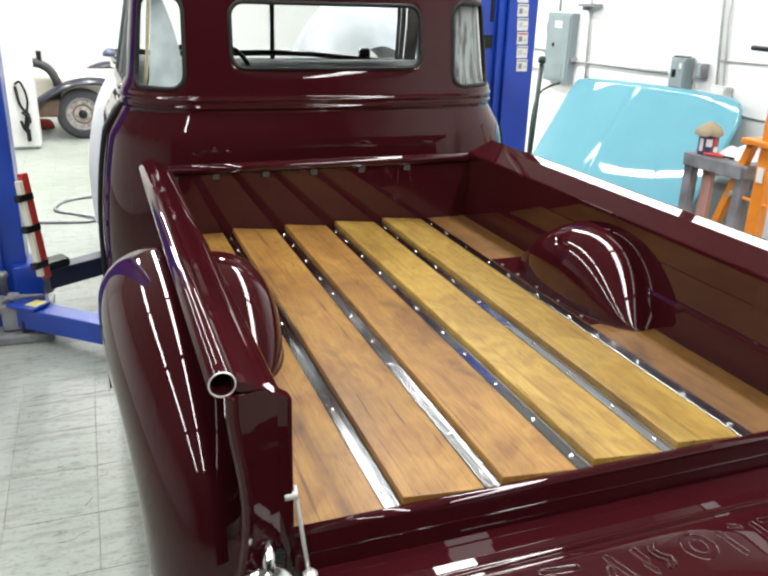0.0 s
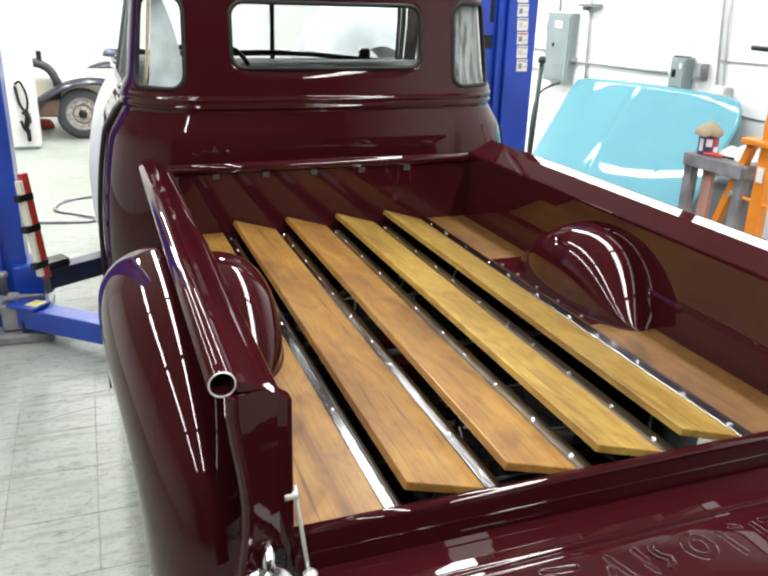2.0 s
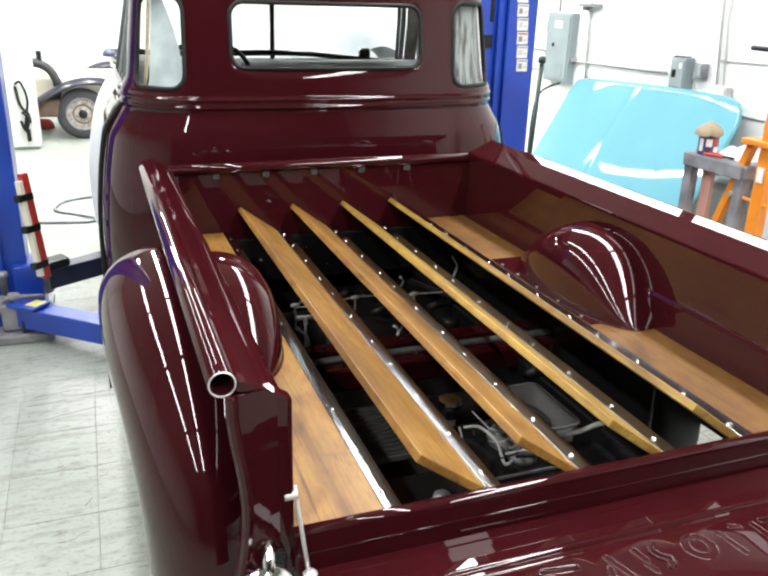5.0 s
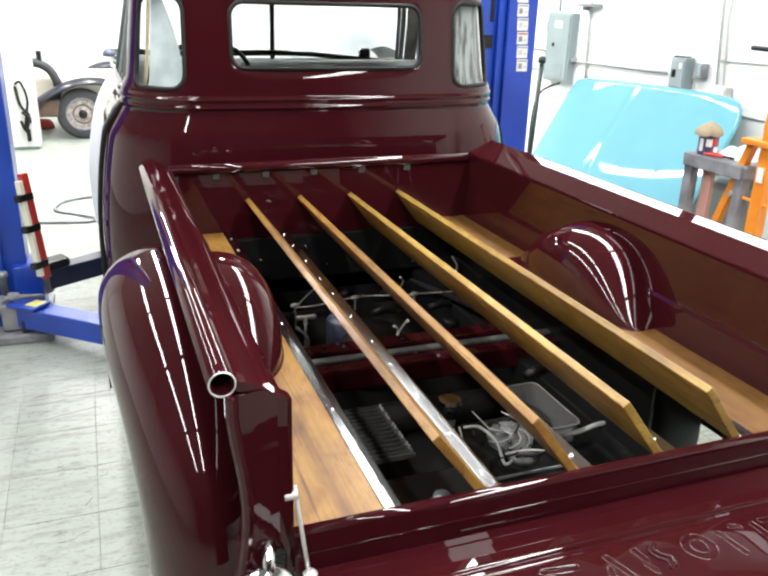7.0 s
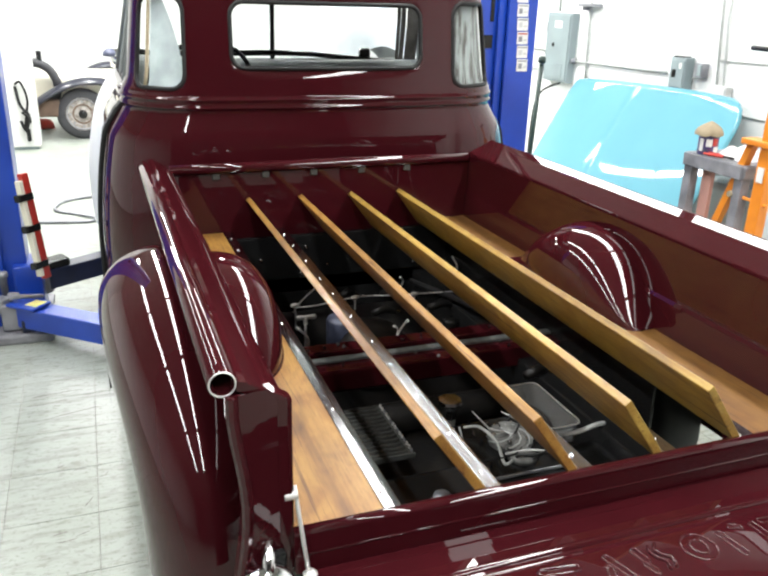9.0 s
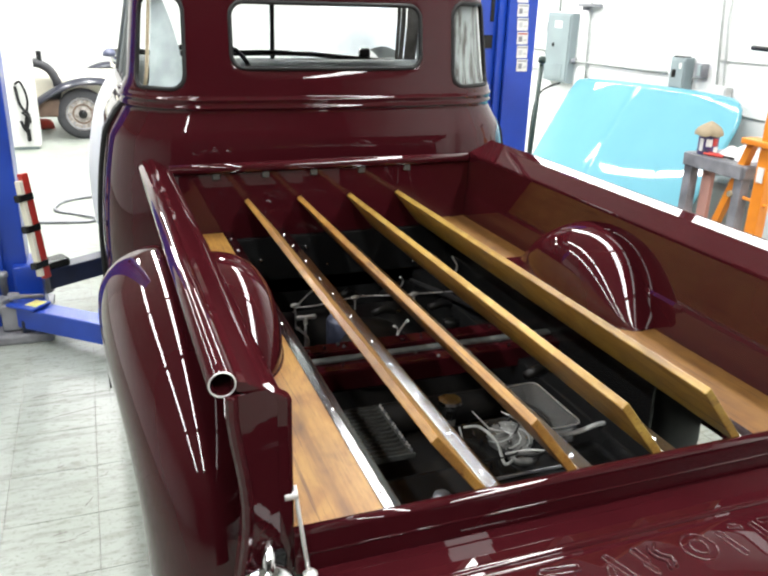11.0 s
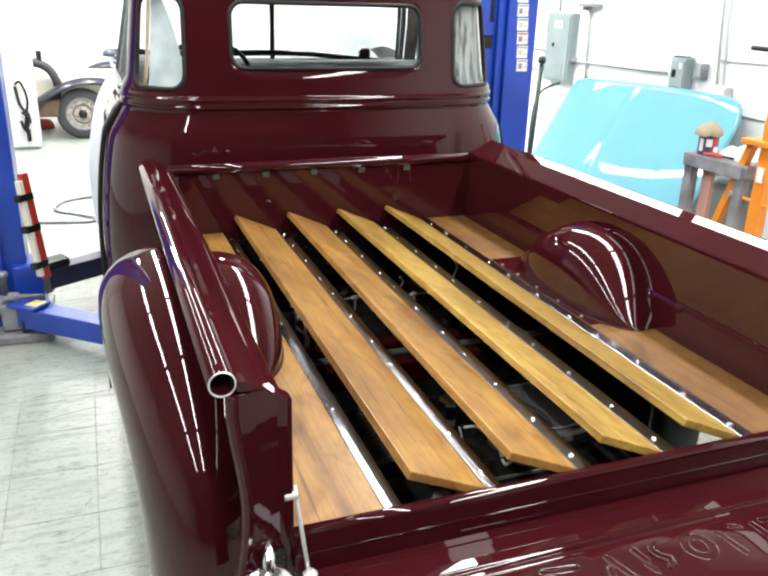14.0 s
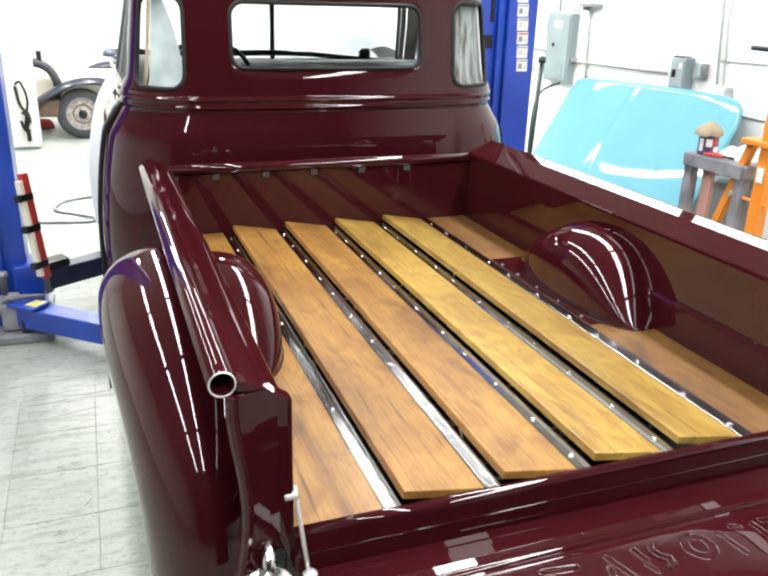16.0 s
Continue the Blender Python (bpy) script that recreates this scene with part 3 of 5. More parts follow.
# rear fenders outside the bed
def fender(s):
    yc, b, z0 = 1.02, 0.575, 0.46

    def f(u, v):
        # u from the front foot over the crown to the tail, v from the bed to the outer skirt
        ang = math.pi * u
        c, sn = math.cos(ang), max(math.sin(ang), 0.0)
        tail = max(0.0, -c)
        a = 0.42 if c > 0 else 0.80
        hw = 0.185 * (1 - 0.26 * tail ** 1.6)
        xc = 0.736 - 0.012 * tail ** 1.5
        if v < 0.8:
            phi = radians(-30 + 120 * v / 0.8)
            x, dz = xc + (hw if phi > 0 else 0.160) * math.sin(phi), -(0.165 if phi > 0 else 0.130) * (1 - math.cos(phi))
        else:
            t = (v - 0.8) / 0.2
            x, dz = xc + hw - 0.006 * t, -0.165 - 0.14 * t
        k = 1 + dz / b
        return (s * x, yc + a * math.copysign(abs(c) ** (0.9 if c > 0 else 0.82), c) * k, z0 + b * sn ** (0.9 if c > 0 else 0.94) * k)
    bm = bmesh.new()
    add_sheet(bm, f, 96, 44, 0.0, 1.0)
    bmesh.ops.recalc_face_normals(bm, faces=bm.faces)
    part("rear_fender", bm, MAROON, truck, "swelling glossy maroon rear fender", smooth=True)
    w = part("wheel", lathe([(0.20, -0.09), (0.33, -0.085), (0.355, -0.06), (0.36, 0.0), (0.355, 0.06), (0.33, 0.085), (0.20, 0.09)],
                            pose(s * 0.76, 0.87, 0.44, 0, 90, 0), 40, False), RUBBER, truck, "black tyre", smooth=True)
    part("rim", lathe([(0.05, -0.06), (0.19, -0.07), (0.205, -0.085), (0.205, 0.085), (0.19, 0.07), (0.05, 0.05)], pose(s * 0.76, 0.87, 0.44, 0, 90, 0), 32), MAROON, w, "painted steel rim", smooth=True)


for s in (-1, 1):
    fender(s)

# ---------------------------------------------------------------- cab
CX, CW, FLAT, RAD, CY = 0.085, 0.845, 0.53, 0.315, 2.045
CORNER = RAD * math.pi / 2


def cab_point(s, z, out=0.0):
    """The cab's skin at arc length s from the middle of its back and height z."""
    g, t = abs(s), math.copysign(1, s)
    if g < FLAT:
        x, y, nx, ny = g, CY + 0.025 * (g / FLAT) ** 2, 0.1 * g / FLAT, -1
    elif g < FLAT + CORNER:
        a = (g - FLAT) / RAD
        x, y, nx, ny = FLAT + RAD * math.sin(a), CY + 0.025 + RAD * (1 - math.cos(a)), math.sin(a), -math.cos(a)
    else:
        x, y, nx, ny = CW, CY + 0.025 + RAD + (g - FLAT - CORNER), 1, 0
    lean = 0.0
    if z > 1.335:
        lean = 0.13 * (z - 1.335) + 0.5 * max(0.0, z - 1.70) ** 1.6 + 0.018 * nx * nx * min(1.0, (z - 1.335) / 0.05)
    elif z < 1.26:
        d = min(1.26 - z, 0.6)
        lean = -0.26 * d * (1 - 0.75 * d) * abs(nx) ** 0.7 - 0.02 * min(1.0, d / 0.1) - 0.022 * nx * nx * min(1.0, d / 0.12)
    bead = 0.006 * math.exp(-((z - 1.312) / 0.008) ** 2) + 0.006 * math.exp(-((z - 1.280) / 0.008) ** 2) + 0.006 * math.exp(-((z - 1.296) / 0.03) ** 2)
    o = out + bead - lean
    return Vector((CX + t * (x + nx * o), y + ny * o, z))


def rounded(s0, s1, z0, z1, r, n=8):
    """Points round a window's outline, anticlockwise from its lower edge."""
    pts = []
    for cx, cz, a0 in ((s1 - r, z0 + r, -90), (s1 - r, z1 - r, 0), (s0 + r, z1 - r, 90), (s0 + r, z0 + r, 180)):
        for i in range(n + 1):
            a = radians(a0 + 90 * i / n)
            pts.append((cx + r * math.cos(a), cz + r * math.sin(a)))
    dense = []
    for a, c in zip(pts, pts[1:] + pts[:1]):
        m = max(1, int(math.hypot(c[0] - a[0], c[1] - a[1]) / 0.04))
        dense += [(a[0] + (c[0] - a[0]) * i / m, a[1] + (c[1] - a[1]) * i / m) for i in range(m)]
    return dense


WINDOWS = [(-0.431, 0.387, 1.434, 1.685, 0.055), (-0.872, -0.617, 1.352, 1.70, 0.06), (0.543, 0.835, 1.352, 1.70, 0.06)]
WZ0, WZ1 = 1.335, 1.72
cab = part("cab_body", bmesh.new(), MAROON, truck, "rounded maroon cab with corner windows")
bm = bmesh.new()
SIDE = FLAT + CORNER + 0.03
add_sheet(bm, lambda u, v: cab_point(u, v), 90, 30, -SIDE, SIDE, 0.45, 1.25)
add_sheet(bm, lambda u, v: cab_point(u, v), 90, 44, -SIDE, SIDE, 1.25, WZ0)
add_sheet(bm, lambda u, v: cab_point(u, v), 90, 8, -SIDE, SIDE, WZ1, 1.95)
edges_s = sorted([-SIDE, SIDE] + [w[0] - 0.02 for w in WINDOWS] + [w[1] + 0.02 for w in WINDOWS])
for i in range(0, len(edges_s), 2):
    n = max(2, int((edges_s[i + 1] - edges_s[i]) / 0.02))
    add_sheet(bm, lambda u, v: cab_point(u, v), n, 16, edges_s[i], edges_s[i + 1], WZ0, WZ1)
for s0, s1, z0, z1, r in WINDOWS:
    hole = rounded(s0, s1, z0, z1, r)
    a0, a1, b0, b1 = s0 - 0.02, s1 + 0.02, WZ0, WZ1
    cx, cz = (s0 + s1) / 2, (z0 + z1) / 2
    rings, ends = [], []
    for (u, v) in hole:
        du, dv = u - cx, v - cz
        f = min((a1 - cx) / du if du > 1e-6 else (a0 - cx) / du if du < -1e-6 else 1e9, (b1 - cz) / dv if dv > 1e-6 else (b0 - cz) / dv if dv < -1e-6 else 1e9)
        ends.append((cx + du * f, cz + dv * f))
    for corner in ((a0, b0), (a0, b1), (a1, b0), (a1, b1)):
        best = min(range(len(ends)), key=lambda q: math.hypot(ends[q][0] - corner[0], ends[q][1] - corner[1]))
        ends[best] = corner
    for k in range(5):
        w = k / 4
        rings.append([bm.verts.new(cab_point(u + (uu - u) * w, v + (vv - v) * w, -0.012 if k == 0 else 0)) for (u, v), (uu, vv) in zip(hole, ends)])
    for a, c in zip(rings, rings[1:]):
        for k in range(len(a)):
            bm.faces.new((a[k], a[(k + 1) % len(a)], c[(k + 1) % len(a)], c[k]))
bmesh.ops.recalc_face_normals(bm, faces=bm.faces)
bm.to_mesh(cab.data)
bm.free()
for f in cab.data.polygons:
    f.use_smooth = True
roof = bmesh.new()
add_sheet(roof, lambda u, v: Vector((CX + u * (0.70 - 0.05 * v * v), CY + 0.16 + 1.05 * v, 1.95 + 0.07 * (1 - u * u) * math.sin(math.pi * min(1, v + 0.15)))), 16, 16, -1, 1, 0, 1)
part("roof", thick(roof, 0.02), MAROON, truck, smooth=True)

for i, (s0, s1, z0, z1, r) in enumerate(WINDOWS):
    outline = rounded(s0, s1, z0, z1, r)
    pts = [cab_point(u, v, -0.004) for u, v in outline]
    bm = bmesh.new()
    add_tube(bm, pts + pts[:2], 0.0095, 8, False)
    win = part("cab_window", bm, RUBBER, cab, "black rubber window seal", smooth=True)
    bm = bmesh.new()
    add_sheet(bm, lambda u, v: cab_point(u, v, -0.010), 10, 4, s0, s1, z0, z1)
    pane = part("pane", bm, GLASS, cab, "clear glass pane", smooth=True)
    pane.visible_shadow = False

# added sheet that gives the left corner window its pale tone
bm = bmesh.new()
add_sheet(bm, lambda u, v: cab_point(-0.80 + 0.175 * u * (1 - 0.62 * v ** 2.2), 1.356 + 0.34 * v, -0.022), 8, 14)
part("window_tone", bm, FILM, cab, "added sheet behind the corner window, toned like its glass", smooth=True)
bm = bmesh.new()
add_sheet(bm, lambda u, v: cab_point(-0.825 + 0.022 * u, 1.345 + 0.36 * v, -0.020), 3, 6)
part("pillar_trim", thick(bm, 0.004), KRAFT, cab, "tan pillar trim", smooth=True)
# added sheet that carries the right window's reflection in its colour
bm = bmesh.new()
add_sheet(bm, lambda u, v: cab_point(0.57 + 0.25 * u, 1.356 + 0.34 * v, -0.022 - 0.03 * (1 - u)), 8, 10)
part("window_tone", bm, STREAKY, cab, "added sheet behind the corner window, toned like its glass", smooth=True)
# white strip added to draw the bright line at that window's right
bm = bmesh.new()
add_sheet(bm, lambda u, v: cab_point(0.785 + 0.018 * u - 0.02 * v, 1.36 + 0.33 * v, -0.018), 2, 8)
part("bright_line", thick(bm, 0.002), HOUSING, cab, "white strip added for the bright line in the corner window", smooth=True)
# black door seals at the ends of the cab skin, and the door tops beyond them
for s in (-1, 1):
    bm = bmesh.new()
    add_sheet(bm, lambda u, v: cab_point(s * u, v, 0.022 + (0.045 * min(1.0, max(0.0, (1.22 - v) / 0.12)) if s > 0 else 0.0) - 0.04 * min(1.0, max(0.0, (v - 1.24) / 0.07))), 5, 60, SIDE - 0.006, SIDE + 0.09, 0.45, 1.93)
    part("door_seal", thick(bm, 0.02), RUBBER, truck, "black rubber door seal", smooth=True)
    bm = bmesh.new()
    add_sheet(bm, lambda u, v: cab_point(s * u, v, -0.004), 10, 30, SIDE + 0.04, SIDE + 0.80, 0.45, 1.34)
    door = part("cab_door", thick(bm, 0.05), MAROON, truck, "closed maroon cab door", smooth=True)
    frame_pts = [cab_point(s * (SIDE + 0.05), 1.34, -0.02), cab_point(s * (SIDE + 0.06), 1.80, -0.02), cab_point(s * (SIDE + 0.60), 1.80, -0.02), cab_point(s * (SIDE + 0.74), 1.34, -0.02)]
    part("window_frame", tube(frame_pts, 0.016, 8), FABRIC, door, "grey door window frame", smooth=True)
    part("vent_bar", tube([cab_point(s * (SIDE + 0.50), 1.34, -0.02), cab_point(s * (SIDE + 0.46), 1.80, -0.02)], 0.010, 8), FABRIC, door)
# inside the cab: pillars, windscreen frame, dash, steering wheel, mirror
cabin = part("windscreen_frame", bmesh.new(), FABRIC, truck, "grey windscreen frame with a dark bar")
bm = bmesh.new()
FY = 2.98
add_box(bm, (CX - 0.72, FY, 0.9), (CX + 0.72, FY + 0.04, 1.40), 0.01)
add_box(bm, (CX - 0.72, FY, 1.84), (CX + 0.72, FY + 0.04, 1.98), 0.01)
for s in (-1, 1):
    add_tube(bm, [(CX + s * 0.74, FY - 0.03, 1.30), (CX + s * 0.68, FY + 0.02, 1.95)], 0.05, 10)
bm.to_mesh(cabin.data)
bm.free()
bm = bmesh.new()
for x0, w0, x1, w1, dy in ((0.622, 0.016, 0.634, 0.020, 0.0), (0.644, 0.022, 0.660, 0.028, 0.012), (0.672, 0.062, 0.694, 0.072, 0.004)):
    rings = [[bm.verts.new(q) for q in ((x, 2.90 + dy, z), (x + w, 2.90 + dy, z), (x + w + 0.012, 2.94, z), (x + 0.012, 2.94, z))] for x, w, z in ((x0, w0, 1.385), ((x0 + x1) / 2 + 0.002, (w0 + w1) / 2, 1.58), (x1, w1, 1.90))]
    for a, b in zip(rings, rings[1:]):
        for k in range(4):
            bm.faces.new((a[k], a[(k + 1) % 4], b[(k + 1) % 4], b[k]))
    bm.faces.new(rings[0])
    bm.faces.new(rings[-1])
bmesh.ops.recalc_face_normals(bm, faces=bm.faces)
part("screen_pillar", bm, CABIN_TRIM, cabin, "dark brown-grey screen pillar")
bar_x = 0.0
part("screen_bar", tube([(bar_x, FY, 1.38), (bar_x + 0.012, FY + 0.02, 1.95)], 0.012, 8), BLACK, cabin, "dark screen bar", smooth=True)
part("dashboard", box((CX - 0.72, 2.80, 1.10), (CX + 0.72, FY, 1.40), 0.05, segments=4), FABRIC, truck, "grey dashboard", smooth=True)
part("dash_pad", tube([(CX - 0.66, 2.90, 1.425), (bar_x, 2.93, 1.43), (CX + 0.1, 2.94, 1.425), (CX + 0.42, 2.92, 1.395), (CX + 0.66, 2.88, 1.38)], 0.014, 8), BLACK, truck, "dark dash edge", smooth=True)
part("mirror", box((0.33, 2.64, 1.67), (0.365, 2.67, 1.73), 0.008), BLACK, truck, "black rear view mirror")
part("defroster", box((0.44, 2.92, 1.40), (0.50, 2.97, 1.455), 0.018, segments=3), BLACK, truck, "small black defroster")
sw = part("steering_wheel", tube(arc((0, 0, 0), 0.20, 0, 360, 40, "z"), 0.011, 8), BLACK, truck, "black steering wheel", smooth=True)
sw.matrix_basis = pose(-0.375, 2.65, 1.345, -52, 0, 0)
part("spoke", tube([(-0.2, 0, 0), (0, 0, -0.03), (0.2, 0, 0)], 0.009, 8), BLACK, sw)
part("spoke", tube([(0, 0.2, 0), (0, 0, -0.03)], 0.009, 8), BLACK, sw)
part("column", tube([(0, 0, -0.02), (0, 0, -0.45)], 0.02, 10), BLACK, sw)

# ---------------------------------------------------------------- chassis under the bed
# black panel added where shade fills the front of the bed opening
shade_panel = part("front_shade_panel", box((-0.61, 1.835, 0.46), (0.61, 1.866, 0.795), 0.006), BLACK, truck, "black panel standing for the shade below the bed front")
for x, z in ((-0.30, 0.70), (-0.11, 0.74), (-0.02, 0.66), (0.10, 0.73), (0.31, 0.72), (0.37, 0.64)):
    part("bolt", lathe([(0.007, 0), (0.007, 0.004), (0.003, 0.007)], pose(x, 1.835, z, 90, 0, 0), 10), CHROME, shade_panel, "bright bolt head", smooth=True)
for x in (-0.40, 0.40):
    part("frame_rail", box((x - 0.03, -0.02, 0.46), (x + 0.03, 3.2, 0.60), 0.006), BLACK, truck, "black chassis rail")
for y, z, w in ((0.93, 0.625, 0.030), (1.125, 0.60, 0.035), (1.87, 0.60, 0.035), (0.005, 0.72, 0.012)):
    part("cross_sill", box((-0.60, y - w, z - 0.055), (0.60, y + w, z + 0.02), 0.008), MAROON, truck, "maroon bed cross sill")
part("sill_edge", box((-0.59, 0.955, 0.646), (0.59, 0.985, 0.655), 0.002), SILLSTEEL, truck, "dusty bare steel sill edge")
# this tray hides the lit ground, so the bed opening stays dark
part("under_tray", box((-0.52, 0.02, 0.40), (0.50, 2.6, 0.415), 0.004), GREASY, truck, "greasy black tray added to keep the bed opening dark")
for s in (-1, 1):
    part("wheel_shield", box((s * 0.53 - 0.006, 0.42, 0.40), (s * 0.53 + 0.006, 1.9, 0.78), 0.003), BLACK, truck, "black inner wheel shield")
part("axle", tube([(-0.7, 0.87, 0.47), (-0.1, 0.87, 0.47), (0.1, 0.87, 0.47), (0.7, 0.87, 0.47)], [0.045, 0.05, 0.05, 0.045], 16), GREASY, truck, "black rear axle", smooth=True)
part("differential", lathe([(0.02, -0.17), (0.10, -0.15), (0.14, -0.06), (0.15, 0), (0.14, 0.06), (0.10, 0.13), (0.04, 0.16)], pose(0, 1.30, 0.47, 90, 0, 0), 24), GREASY, truck, "black differential housing", smooth=True)
tank = part("fuel_tank", box((-0.37, 0.03, 0.42), (0.37, 0.44, 0.575), 0.03, segments=3), BLACK, truck, "black tank under the bed")
part("filler_neck", lathe([(0.035, 0), (0.035, 0.01), (0.018, 0.012), (0.018, 0.03), (0.022, 0.032), (0.020, 0.04)], pose(-0.19, 0.27, 0.575), 18), TIN, tank, "dull metal filler neck", smooth=True)
part("hose_tail", tube([(-0.235, 0.20, 0.60), (-0.225, 0.165, 0.612), (-0.215, 0.13, 0.60)], 0.006, 8), LIGHTGREY, tank)

# ribbed black tray
tray = part("ribbed_tray", box((-0.335, 0.49, 0.575), (-0.168, 0.76, 0.59), 0.004), RIBGREY, truck, "ribbed black plastic tray")
for i in range(13):
    bm = tube([(-0.33 + 0.013 * k, 0.498 + i * 0.0208 + 0.0022 * math.sin(1.9 * k), 0.590 + 0.0032 * (k % 2)) for k in range(12)], 0.0052, 6)
    part("rib", bm, RIBGREY, tray, smooth=True)
for i in range(15):
    part("rivet", box((-0.176, 0.497 + i * 0.0175, 0.588), (-0.171, 0.506 + i * 0.0175, 0.599), 0.0015), SATIN if i % 3 else TIN, tray)
part("tray_edge", box((-0.335, 0.484, 0.578), (-0.168, 0.490, 0.595), 0.002), SILLSTEEL, tray)

# air pump with its cap, hoses and clear box
pump = part("air_pump", lathe([(0.02, 0), (0.058, 0.004), (0.062, 0.022), (0.056, 0.034), (0.040, 0.042), (0.022, 0.045), (0.016, 0.052), (0.004, 0.053)], pose(0.105, 0.475, 0.575, 8, 0, 0), 26), CASTING, truck, "grey metal air pump", smooth=True)
for i in range(6):
    a = i * math.pi / 3
    part("bolt_head", lathe([(0.006, 0), (0.006, 0.006), (0.003, 0.009)], pose(0.105 + 0.05 * math.cos(a), 0.475 + 0.05 * math.sin(a), 0.610), 8), STEEL, pump)
for i in range(14):
    a = i * math.pi / 7
    part("braid", tube([(0.105 + (0.063 - 0.040 * w ** 2) * math.cos(a + 1.3 * w), 0.475 + (0.063 - 0.040 * w ** 2) * math.sin(a + 1.3 * w), 0.596 + 0.026 * w) for w in (0, 0.25, 0.5, 0.75, 1.0)], 0.0022, 6), GALV if i % 2 else CASTING, pump, smooth=True)
part("second_head", lathe([(0.03, 0), (0.040, 0.004), (0.040, 0.014), (0.030, 0.022), (0.012, 0.024), (0.004, 0.026)], pose(0.10, 0.395, 0.578), 20), CASTING, pump, smooth=True)
cap = part("reservoir", lathe([(0.024, 0), (0.024, 0.03), (0.034, 0.034), (0.038, 0.05), (0.034, 0.058), (0.018, 0.06)], pose(0.008, 0.66, 0.575), 8), STEEL, truck, "shiny faceted reservoir cap")
part("neck", lathe([(0.02, -0.02), (0.02, 0.03), (0.016, 0.032)], pose(0.008, 0.66, 0.56), 14), LIGHTGREY, cap, smooth=True)
for name, pts, r, mat, label in (
        ("white_hose", [(0.005, 0.555, 0.600), (0.037, 0.525, 0.612), (0.048, 0.447, 0.610), (0.034, 0.390, 0.605), (0.026, 0.362, 0.602), (0.032, 0.353, 0.602), (0.050, 0.362, 0.604)], 0.0042, LIGHTGREY, "thin white plastic hose"),
        ("cable", [(0.10, 0.44, 0.63), (0.17, 0.50, 0.655), (0.20, 0.43, 0.64), (0.15, 0.36, 0.615), (0.07, 0.38, 0.60)], 0.0035, RUBBER, "black looped cable"),
        ("cable", [(0.11, 0.52, 0.61), (0.18, 0.54, 0.65), (0.215, 0.46, 0.64), (0.18, 0.38, 0.61), (0.11, 0.36, 0.598)], 0.003, RUBBER, "black looped cable"),
        ("cable", [(0.05, 0.40, 0.60), (0.11, 0.38, 0.612), (0.17, 0.36, 0.61), (0.22, 0.40, 0.60)], 0.003, LIGHTGREY, "pale thin cable"),
        ("grey_hose", [(0.215, 0.436, 0.605), (0.29, 0.424, 0.610), (0.355, 0.439, 0.610), (0.395, 0.452, 0.602)], 0.0068, LIGHTGREY, "pale grey plastic hose"),
        ("grey_hose", [(0.60, 0.50, 0.56), (0.615, 0.575, 0.62), (0.605, 0.66, 0.645), (0.55, 0.71, 0.645)], 0.007, LIGHTGREY, "pale grey plastic hose"),
        ("brake_pipe", [(-0.237, 1.52, 0.612), (-0.172, 1.495, 0.62), (0.007, 1.536, 0.62), (0.133, 1.521, 0.62), (0.242, 1.506, 0.62), (0.41, 1.489, 0.62)], 0.0025, SATIN, "bright brake pipe"),
        ("brake_pipe", [(-0.25, 1.50, 0.60), (-0.20, 1.56, 0.62), (-0.13, 1.64, 0.63)], 0.0025, SATIN, "bright brake pipe"),
        ("black_conduit", [(0.33, 1.75, 0.58), (0.38, 1.4, 0.62), (0.44, 1.1, 0.63), (0.50, 0.9, 0.62)], 0.012, RUBBER, "black cable conduit"),
        ("exhaust_pipe", [(-0.29, 1.98, 0.58), (-0.22, 1.93, 0.60), (-0.10, 1.92, 0.60)], 0.014, TIN, "bluish steel pipe")):
    part(name, tube(smooth_path(pts, 6), r, 8), mat, truck, label, smooth=True)
part("fitting", lathe([(0.0, -0.03), (0.022, -0.024), (0.032, 0.0), (0.022, 0.024), (0.0, 0.03)], pose(-0.125, 1.86, 0.625), 16), STEEL, truck, "round polished fitting", smooth=True)
bm = bmesh.new()
PAN = []
for cx, cy, a0 in ((0.272, 0.437, -90), (0.272, 0.646, 0), (0.212, 0.646, 90), (0.212, 0.437, 180)):
    for k in range(5):
        PAN.append((cx, cy, radians(a0 + 22.5 * k)))
rings = [[bm.verts.new((cx + r * math.cos(a), cy + r * math.sin(a), z)) for cx, cy, a in PAN] for r, z in ((0.004, 0.5805), (0.010, 0.5785), (0.013, 0.584), (0.017, 0.636), (0.023, 0.638), (0.023, 0.640), (0.0155, 0.6385), (0.0115, 0.585), (0.009, 0.5805), (0.004, 0.5825))]
for a, c in zip(rings, rings[1:]):
    for k in range(len(PAN)):
        bm.faces.new((a[k], a[(k + 1) % len(PAN)], c[(k + 1) % len(PAN)], c[k]))
bm.faces.new(rings[0][::-1])
bm.faces.new(rings[-1])
bmesh.ops.recalc_face_normals(bm, faces=bm.faces)
clear = part("clear_box", bm, CLEAR, truck, "clear plastic pan with a turned rim", smooth=True)
part("box_rim", tube([(cx + 0.022 * math.cos(a), cy + 0.022 * math.sin(a), 0.6405) for cx, cy, a in PAN + PAN[:1]], 0.0016, 6, False), SATIN, clear, "bright rim", smooth=True)
plate = part("mounting_plate", box((-0.04, 0.33, 0.577), (0.19, 0.60, 0.582), 0.002), BLACK, truck, "black mounting plate")
part("plate_edge", box((-0.04, 0.326, 0.578), (0.19, 0.331, 0.586), 0.001), TIN, plate)
rng = random.Random(11)
